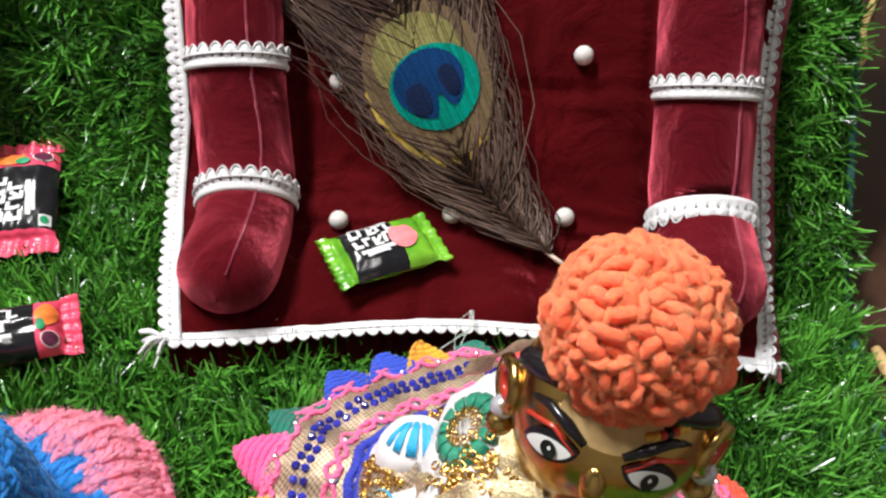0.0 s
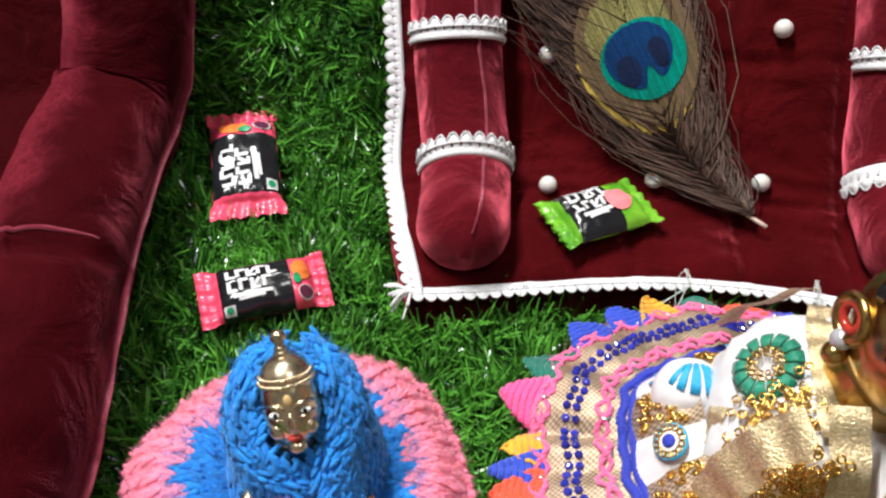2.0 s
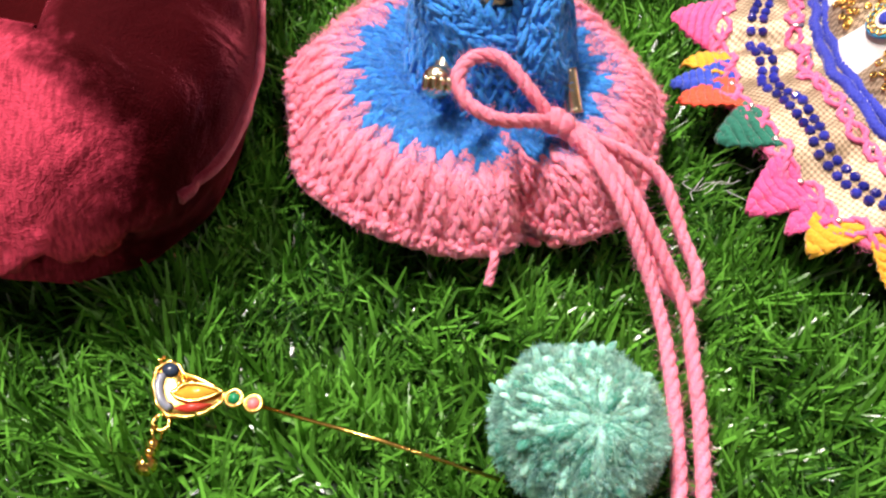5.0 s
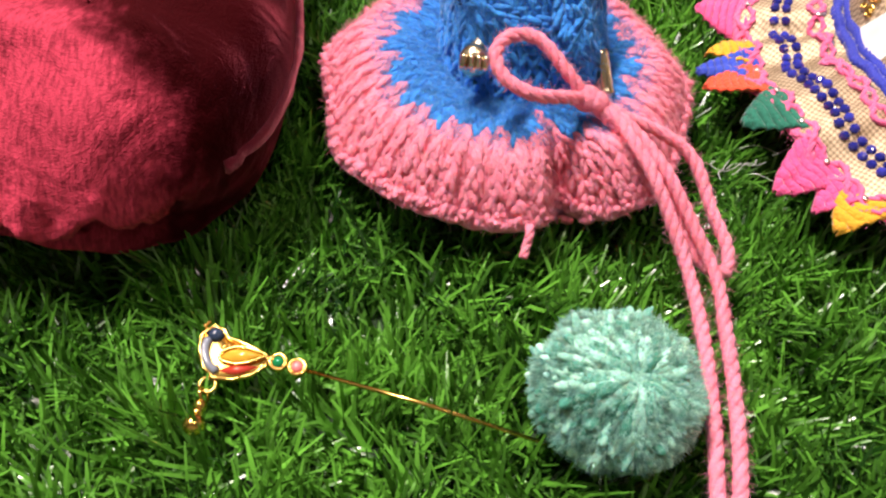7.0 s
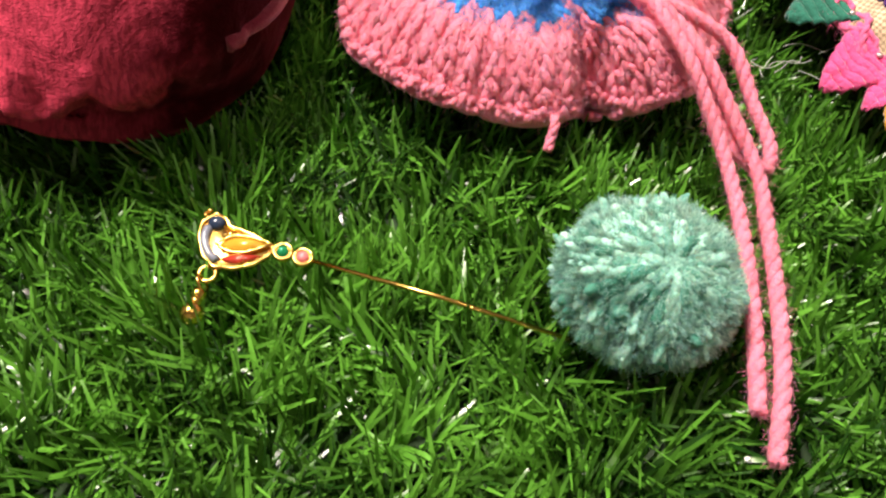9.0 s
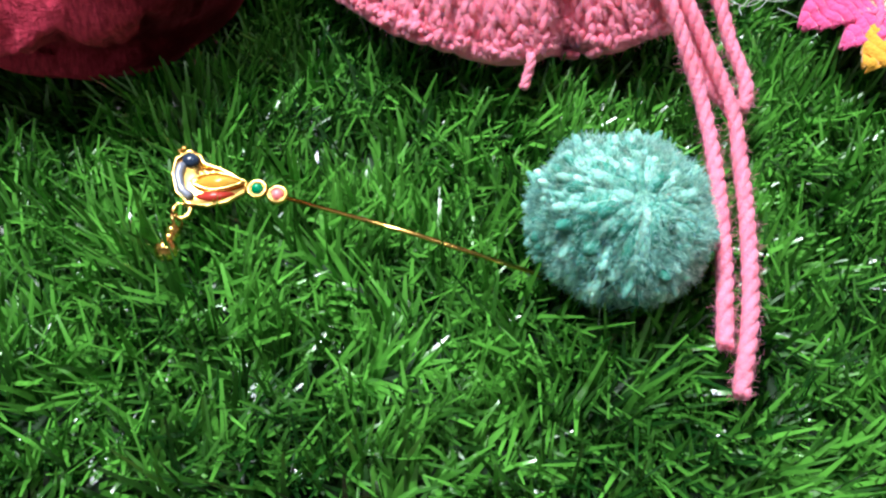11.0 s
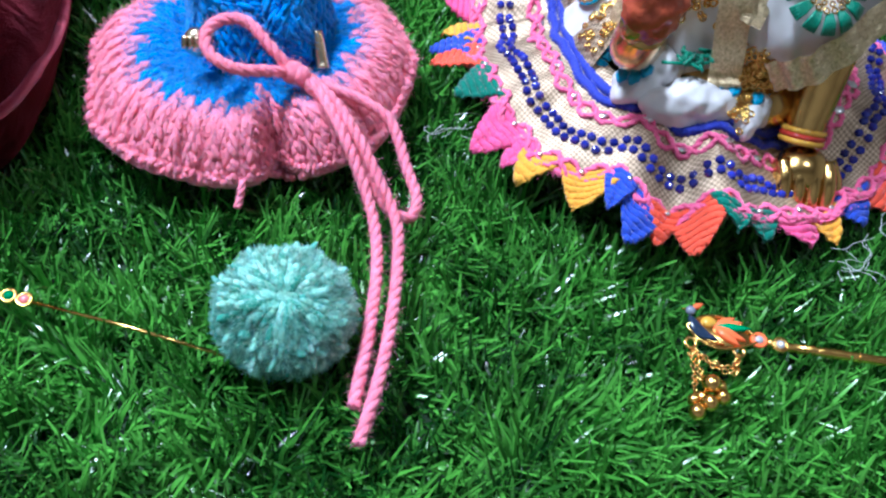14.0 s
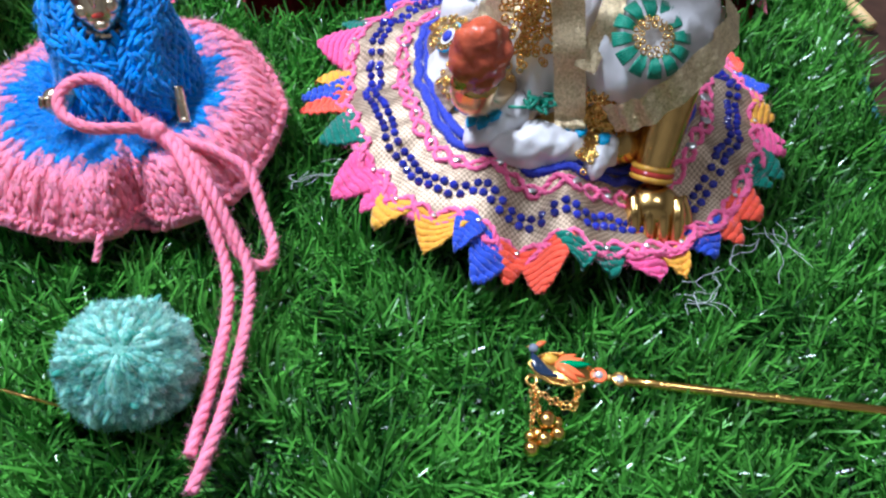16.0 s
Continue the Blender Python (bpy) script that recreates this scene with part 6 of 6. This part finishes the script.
def big_dress():
    t = thing("satin_blouse", 0.05, 0.13, 0.03, "white satin doll blouse with gold ribbon and embroidered flowers", "doll blouse")
    body_c = Vector((0.054, 0.138, 0.052))
    part("body", blob(body_c, (0.038, 0.040, 0.046), 0.0050, 70), M_WHITE, t)
    part("sleeve", blob((0.073, 0.110, 0.072), (0.026, 0.024, 0.023), 0.0042, 90, m=aim((0.3, -0.5, 0.7))), M_WHITE, t)
    part("sleeve", blob((0.0150, 0.1505, 0.0530), (0.0120, 0.0125, 0.0125), 0.0016, 70), M_WHITE, t)
    out = lambda p: p - Vector((0.055, 0.135, 0.045))
    # gold ribbons
    rb = lambda pts, w, nm="gold_ribbon": part(nm, ribbon(pts, out, w), M_GOLDCLOTH, t, "woven gold ribbon")
    rb([(0.040, 0.112, 0.106), (0.0415, 0.100, 0.096), (0.0445, 0.0925, 0.078), (0.0480, 0.0895, 0.056), (0.0490, 0.0875, 0.049)], 0.0105)
    rb([(0.0580, 0.106, 0.100), (0.0560, 0.096, 0.090), (0.0500, 0.0900, 0.072)], 0.0075)
    rb([(0.0600, 0.0830, 0.0585), (0.0640, 0.0790, 0.0620), (0.0705, 0.0785, 0.0660), (0.0810, 0.0830, 0.0735), (0.0930, 0.0950, 0.0790), (0.0995, 0.1080, 0.0820), (0.1000, 0.1200, 0.0830)], 0.0110)
    rb([(0.0490, 0.1600, 0.0935), (0.0445, 0.1490, 0.0975), (0.0425, 0.1380, 0.0985), (0.0425, 0.1250, 0.0965), (0.0445, 0.1130, 0.0900)], 0.0110)
    rb([(0.0330, 0.108, 0.098), (0.0240, 0.108, 0.086), (0.0180, 0.108, 0.070), (0.0160, 0.107, 0.054)], 0.0150)
    rb([(0.0500, 0.175, 0.086), (0.0360, 0.182, 0.066), (0.0300, 0.186, 0.048)], 0.0110)
    rb([(0.0215, 0.1400, 0.0690), (0.0185, 0.1330, 0.0685), (0.0170, 0.1250, 0.0590), (0.0175, 0.1180, 0.0500)], 0.0075)
    # flowers
    rosette((0.0690, 0.0885, 0.0865), (0.1, -0.62, 0.75), 0.0128, t, M_GREENTHREAD)
    rosette((0.0282, 0.1385, 0.0872), (-0.68, -0.05, 0.72), 0.0115, t, M_GREENTHREAD, 13)
    for k in range(5):
        w = -0.95 + 0.42 * k
        bar = Geo()
        for q in range(7):
            a = w + 0.035 * (q - 3)
            d0, d1 = Vector((math.sin(a) * 0.42, 0.10 + 0.1 * math.cos(a), 1)).normalized(), Vector((math.sin(a) * 1.0, -0.62 * math.cos(a), 0.72)).normalized()
            arc = []
            for w2 in (0.0, 0.35, 0.7, 1.0):
                d = d0.lerp(d1, w2).normalized()
                arc.append(Vector((0.0150, 0.1505, 0.0530)) + Vector((d.x * 0.0124, d.y * 0.0129, d.z * 0.0130)))
            bar.add(tube(arc, [0.0003, 0.0005, 0.0005, 0.0003], 5))
        part("thread_bar", bar, M_CYANTHREAD, t, "cyan thread bar")
    rosette((0.0075, 0.1100, 0.0410), (-0.6, -0.4, 0.7), 0.0080, t, M_CYANTHREAD, 12)
    # bodice panels in turn: white with thread bars, gold sequins, a ringed flower
    def panel(a0, a1, k):
        return lambda u, v: skirt_point(a0 + (a1 - a0) * u, 0.0465 - 0.019 * v, 0.0005 + 0.017 * v ** 0.8 + 0.0045 * math.sin(math.pi * u) * math.sin(math.pi * min(1, v + 0.15)))
    for i, (deg, kind) in enumerate(((84, 1), (106, 2), (126, 1), (146, 0), (166, 1), (186, 2), (206, 1), (330, 0), (350, 1), (10, 0), (32, 1), (56, 0))):
        fn = panel(radians(deg - 10.5), radians(deg + 10.5), i)
        part("bodice_panel", grid(fn, 14, 10), (M_WHITE, M_BROCADE, M_WHITE)[kind], t)
        mid, nrm = Vector(fn(0.5, 0.45)), (Vector(fn(0.6, 0.45)) - Vector(fn(0.4, 0.45))).cross(Vector(fn(0.5, 0.6)) - Vector(fn(0.5, 0.3)))
        if nrm.z < 0:
            nrm = -nrm
        nrm = nrm.normalized()
        if kind == 0:
            for q in (0.2, 0.4, 0.6, 0.8):
                part("thread_bar", tube([Vector(fn(q, v)) + nrm * 0.0006 for v in (0.22, 0.34, 0.46, 0.58)], [0.0008, 0.0015, 0.0015, 0.0008], 6, flat=0.6), M_CYANTHREAD, t, "cyan thread bar")
        if kind == 2:
            part("flower_ring", ring(mid + nrm * 0.0010, 0.0056, 0.0008, nrm, 24), M_CYANTHREAD, t, "cyan thread ring")
            part("flower_ground", ball(mid + nrm * 0.0008, (0.0052, 0.0052, 0.0012), 20, 8, aim(nrm)), M_WHITE, t)
            g2 = Geo()
            for q in range(14):
                w = 2 * math.pi * q / 14
                g2.add(ring(mid + nrm * 0.0018 + aim(nrm) @ Vector((math.cos(w) * 0.0046, math.sin(w) * 0.0046, 0)), 0.0010, 0.0004, nrm, 8))
            part("sequin_ring", g2, M_GOLD, t)["kind"] = "stuff"
            part("flower_centre", ball(mid + nrm * 0.0020, (0.0024, 0.0024, 0.0012), 14, 8, aim(nrm)), M_ROYAL, t)
        if kind == 1:
            rs = random.Random(i)
            g2 = Geo()
            for q in range(46):
                g2.add(ring(Vector(fn(rs.uniform(0.1, 0.9), rs.uniform(0.1, 0.8))) + nrm * 0.0008, 0.0009, 0.0004, nrm + Vector((rs.gauss(0, 0.3), rs.gauss(0, 0.3), 0)), 7))
            part("sequin_patch", g2, M_GOLD, t, "patch of gold sequins")["kind"] = "stuff"
    rng = random.Random(9)
    g = Geo()
    for i in range(150):
        p = Vector((0.0325 + rng.gauss(0, 0.0045), 0.0985 + rng.gauss(0, 0.001), 0.083 + rng.gauss(0, 0.008)))
        g.add(ring(p, 0.0011, 0.0004, (rng.gauss(0, 0.4), -1, 0.7 + rng.gauss(0, 0.3)), 8))
    for i in range(120):
        p = Vector((0.061 + rng.gauss(0, 0.005), 0.0900 + rng.gauss(0, 0.0012), 0.055 + rng.gauss(0, 0.004)))
        g.add(ring(p, 0.0011, 0.0004, (rng.gauss(0, 0.4), -1, 0.7 + rng.gauss(0, 0.3)), 8))
    for i in range(110):
        p = Vector((0.0290 + rng.gauss(0, 0.006), 0.121 + rng.gauss(0, 0.006), 0.0))
        p.z = 0.052 + 0.046 * math.sqrt(max(0.05, 1 - ((p.x - 0.054) / 0.038) ** 2 - ((p.y - 0.138) / 0.040) ** 2)) + 0.003
        g.add(ring(p, 0.0011, 0.0004, (-0.5 + rng.gauss(0, 0.3), -0.4, 1), 8))
    part("sequin_patch", g, M_GOLD, t, "patches of gold sequins")["kind"] = "stuff"
    settle(t)

    # trousers folded on the skirt
    tr = thing("satin_trousers", 0.04, 0.09, 0.035, "white satin doll trousers with cyan stripes", "doll trousers")
    part("leg", blob((0.0265, 0.0965, 0.0435), (0.0078, 0.0088, 0.0165), 0.0026, 105, 56, 40, aim((0.75, 0.65, 0.1))), M_WHITE, tr)
    part("leg", blob((0.0395, 0.0860, 0.0410), (0.0088, 0.0085, 0.0170), 0.0028, 105, 56, 40, aim((0.97, 0.12, 0.05))), M_WHITE, tr)
    part("leg", blob((0.0620, 0.0890, 0.0390), (0.0062, 0.0068, 0.0110), 0.0026, 120, 40, 30, aim((0.35, 1, 0.1))), M_WHITE, tr)
    patch = Geo()
    rs = random.Random(5)
    for i in range(70):
        q = Vector((0.0560 + rs.gauss(0, 0.0022), 0.0870 + rs.gauss(0, 0.0050), 0.0440 + rs.gauss(0, 0.0012)))
        patch.add(ring(q, 0.0010, 0.0004, (rs.gauss(0, 0.4), -0.5, 1), 8))
    part("sequin_patch", patch, M_GOLD, tr, "patch of gold sequins")["kind"] = "stuff"
    for x, y, z in ((0.0150, 0.0880, 0.0480), (0.0185, 0.0860, 0.0490), (0.0225, 0.0885, 0.0505), (0.0490, 0.0885, 0.0490), (0.0525, 0.0865, 0.0475), (0.0610, 0.0860, 0.0450), (0.0645, 0.0900, 0.0450)):
        part("stripe", tube([(x - 0.001, y - 0.0015, z - 0.0004), (x, y, z + 0.0008), (x + 0.001, y + 0.0025, z + 0.0014), (x + 0.0015, y + 0.0045, z + 0.0012)], [0.0005, 0.0022, 0.0022, 0.0005], 8, flat=0.4), M_CYANTHREAD, tr, "cyan thread stripe")
    g = Geo()
    for i in range(40):
        a = rng.uniform(0, 6.28)
        p = Vector((0.039 + 0.005 * math.cos(a), 0.0925 + 0.002 * math.sin(a), 0.056 + rng.uniform(-0.002, 0.002)))
        g.add(tube([p, p + Vector((rng.gauss(0, 0.003), rng.gauss(0, 0.002), rng.gauss(0, 0.001)))], 0.0007, 4))
    part("green_leaf", g, M_GREENTHREAD, tr, "green thread leaf")
    settle(tr)


big_dress()


def big_figure():
    """The polished brass figure, one plain shape with painted eyes."""
    g = Geo()
    hc = Vector((0.0600, 0.1230, 0.1245))
    turn = aim((-0.05, 0.30, 1))
    g.add(ball(hc, (0.0235, 0.0230, 0.0255), 40, 28, turn))
    look_d = Vector((-0.20, -0.80, 0.20)).normalized()
    rt = look_d.cross(Vector((0, 0, 1))).normalized()
    upv = rt.cross(look_d)

    def on_face(x, y, lift=0.0):
        d = (look_d * math.cos(x) * math.cos(y) + rt * (math.sin(x) * math.cos(y)) + upv * math.sin(y)).normalized()
        q = turn.transposed() @ d
        s = 1 / math.sqrt((q.x / 0.0235) ** 2 + (q.y / 0.0230) ** 2 + (q.z / 0.0255) ** 2)
        return hc + d * (s + lift)

    def patch(x, y, rx, ry, lift, slot, tilt=0.0, almond=False):
        def fn(a, b):
            w = 2 * math.pi * a
            px, py = rx * b * math.cos(w), ry * b * math.sin(w) * (abs(math.sin(w)) ** 0.5 if almond else 1)
            return on_face(x + px * math.cos(tilt) - py * math.sin(tilt), y + px * math.sin(tilt) + py * math.cos(tilt), lift)
        g.add(grid(fn, 28, 5), slot)

    patch(0.0, 0.52, 0.55, 0.26, 0.0006, 4)
    for sx in (-1, 1):
        patch(sx * 0.50, 0.06, 0.31, 0.165, 0.0006, 2, -0.28 * sx, True)
        patch(sx * 0.50, 0.05, 0.25, 0.105, 0.0010, 1, -0.28 * sx, True)
        patch(sx * 0.47, 0.05, 0.085, 0.095, 0.0014, 2)
        patch(sx * 0.46, 0.08, 0.018, 0.022, 0.0017, 1)
        g.add(tube([on_face(sx * x, y, 0.0006) for x, y in ((0.18, 0.26), (0.38, 0.36), (0.62, 0.42), (0.88, 0.36))], [0.0010, 0.0016, 0.0013, 0.0005], 6), 2)
        g.add(tube([on_face(sx * x, y, 0.0004) for x, y in ((0.24, 0.12), (0.5, 0.26), (0.85, 0.18))], 0.0006, 6), 3)
    g.add(ball(on_face(0, -0.18, -0.0008), (0.0030, 0.0034, 0.0056), 20, 14, turn))
    patch(0, -0.55, 0.20, 0.075, 0.0006, 3, 0.0, True)
    g.add(ball(on_face(0, -0.85, -0.004), 0.008, 18, 12))
    # ears with red paint and glass studs
    for sx in (-1, 1):
        e = on_face(sx * 1.42, 0.02, 0.001)
        g.add(ring(e, 0.0058, 0.0018, rt * sx + look_d * 0.5, 18))
        g.add(ring(e + upv * 0.0004, 0.0038, 0.0014, rt * sx + look_d * 0.5, 14), 3)
        g.add(ball(e - upv * 0.0070, 0.0032, 14, 10), 5)
        g.add(ball(e - upv * 0.0120, 0.0036, 14, 10))
    # dark painted hair line and beads on the brow
    g.add(tube([on_face(x, 0.78 - 0.18 * x * x, 0.0008) for x in np.linspace(-1.25, 1.25, 20)], 0.0030, 8), 2)
    for i, sl in enumerate((6, 6, 3, 2, 3, 6, 6)):
        g.add(ball(on_face(-0.80 + 0.07 * i, 0.55 - 0.01 * i, 0.0010), 0.0011, 8, 6), sl)
    # neck and trunk
    g.add(tube(smooth_path([(0.058, 0.128, 0.106), (0.056, 0.132, 0.092), (0.055, 0.135, 0.06), (0.054, 0.135, 0.035)], 6), 0.016, 20))
    g.add(tube([(0.052, 0.132, 0.012), (0.054, 0.134, 0.05)], 0.022, 20))
    # arm resting on the ground
    arm = smooth_path([(0.0860, 0.1080, 0.070), (0.0840, 0.0985, 0.058), (0.0820, 0.0905, 0.045), (0.0800, 0.0835, 0.0345)], 6)
    g.add(tube(arm, [0.0092 - 0.0030 * i / (len(arm) - 1) for i in range(len(arm))], 20))
    wr = Vector((0.0800, 0.0825, 0.0335))
    for i in range(3):
        g.add(ring(wr + Vector((0.0002 * i, 0.0011 * i, 0.0014 * i)), 0.0068, 0.0011, (0.1, 0.6, 1), 24), (6, 3, 6)[i])
    hand = Vector((0.0815, 0.0755, 0.0255))
    g.add(ball(hand, (0.0100, 0.0092, 0.0082), 24, 16, aim((0, -0.35, 1))))
    for k in range(4):
        bx = 0.0738 + 0.0050 * k
        g.add(tube(smooth_path([(bx, 0.0755, 0.0300), (bx + 0.0002, 0.0690, 0.0270), (bx + 0.0004, 0.0650, 0.0205), (bx + 0.0004, 0.0640, 0.0165)], 5), [0.0027] * 14 + [0.0021, 0.0013], 10))
    g.add(tube(smooth_path([(0.0905, 0.0780, 0.0290), (0.0930, 0.0725, 0.0240), (0.0925, 0.0685, 0.0190)], 5), [0.0026] * 9 + [0.0020, 0.0014], 10))
    # raised hand with a painted sweet ball
    g.add(tube(smooth_path([(0.024, 0.105, 0.052), (0.018, 0.092, 0.058), (0.0145, 0.082, 0.066), (0.0150, 0.0775, 0.076)], 6), [0.0075] * 19, 18))
    g.add(blob((0.0148, 0.0735, 0.0865), (0.0086, 0.0080, 0.0128), 0.0026, 150, 34, 24), 7)
    g.add(blob((0.0105, 0.0700, 0.0800), (0.0040, 0.0036, 0.0050), 0.0014, 260, 16, 12))
    # folded legs
    g.add(blob((0.060, 0.100, 0.038), (0.022, 0.016, 0.012), 0.001, 60))
    ob = part("brass_idol", g, [M_BRASS, M_EYEWHITE, M_EYEBLACK, M_EYERED, M_SANDAL, M_CLEAR, M_ENYELLOW, M_SWEETRED])
    tagged(ob, "polished brass figure of a crawling child with painted eyes", "figurine")


big_figure()


def orange_pompom():
    c, rad = Vector((0.0590, 0.1215, 0.1545)), 0.0184
    t = thing("orange_pompom", c.x, c.y, c.z - rad, "bright orange woollen pompom cap on the brass figure", "pompom")
    part("core", ball(c, rad * 0.90, 24, 16), M_ORANGE, t)
    rng = random.Random(31)
    g = Geo()
    n = 380
    for i in range(n):
        z = 1 - 2 * (i + 0.5) / n
        a = i * 2.399963
        rr = math.sqrt(1 - z * z)
        d = Vector((rr * math.cos(a), rr * math.sin(a), z))
        side = d.cross(Vector((rng.gauss(0, 1), rng.gauss(0, 1), rng.gauss(0, 1)))).normalized()
        across = d.cross(side)
        p, span = c + d * (rad * rng.uniform(0.76, 0.88)), rng.uniform(0.0020, 0.0038)
        bow = rng.uniform(-0.0018, 0.0018)
        thick = rng.uniform(0.0009, 0.0017)
        loop = [p + side * (span * math.cos(w)) + d * (rng.uniform(0.0034, 0.0042) * math.sin(w)) + across * (bow * math.sin(2 * w)) for w in (-0.3, 0.25, 0.8, 1.35, 1.9, 2.45, 3.0, 3.5)]
        v, f = tube(smooth_path(loop, 2), [thick * f * rng.uniform(0.9, 1.1) for f in (0.7, 0.85, 0.95, 1, 1.05, 1.1, 1.1, 1.12, 1.1, 1.1, 1.05, 1, 0.95, 0.85, 0.7)], 9)
        g.add(([q + noise.noise_vector(q * 700) * 0.0008 for q in v], f))
    part("wool_surface", g, M_ORANGE, t)["kind"] = "stuff"
    f = Geo()
    for i in range(24000):
        d = Vector((rng.gauss(0, 1), rng.gauss(0, 1), rng.gauss(0, 1))).normalized()
        p = c + d * (rad * 0.98)
        e = (d + Vector((rng.gauss(0, 0.6), rng.gauss(0, 0.6), rng.gauss(0, 0.6)))).normalized() * rng.uniform(0.0010, 0.0028)
        f.add(tube([p, p + e * 0.6, p + e], [0.00008, 0.00007, 0.00003], 3))
    part("fuzz", f, M_ORANGE, t)["kind"] = "stuff"
    settle(t)


orange_pompom()


# ---- loose threads ----
def loose_threads():
    rng = random.Random(17)
    for name, c, n, r in (("loose_thread", (0.095, 0.045, 0.016), 7, 0.018), ("loose_thread", (0.122, 0.075, 0.018), 7, 0.022), ("loose_thread", (-0.036, 0.088, 0.020), 7, 0.014)):
        t = thing(name, *c, "tangle of fine pale loose threads by the skirt", "thread")
        for k in range(n):
            p = Vector(c) + Vector((rng.gauss(0, 0.004), rng.gauss(0, 0.004), 0))
            a = rng.uniform(-2.6, 0.2)
            pts = [p]
            for i in range(4):
                a += rng.gauss(0, 0.7)
                p = p + Vector((math.cos(a), math.sin(a), rng.gauss(0, 0.12))) * (r / 4)
                p.z = max(0.013, min(0.024, p.z))
                pts.append(p)
            part("strand", tube(smooth_path(pts, 5), 0.00011, 4), M_THREAD, t)
        settle(t)
    for x, y in ((0.030, 0.232), (0.088, 0.235)):
        t = thing("loose_thread", x, y, 0.02, "pale thread ends hanging from the mattress lace", "thread")
        for k in range(5):
            pts = [(x + rng.gauss(0, 0.001), y + 0.006, 0.026), (x - 0.002 + rng.gauss(0, 0.002), y - 0.004, 0.027), (x - 0.006 + rng.gauss(0, 0.004), y - 0.016 + rng.gauss(0, 0.003), 0.018)]
            part("strand", tube(smooth_path(pts, 5), 0.00016, 4), M_THREAD, t)
        settle(t)


loose_threads()
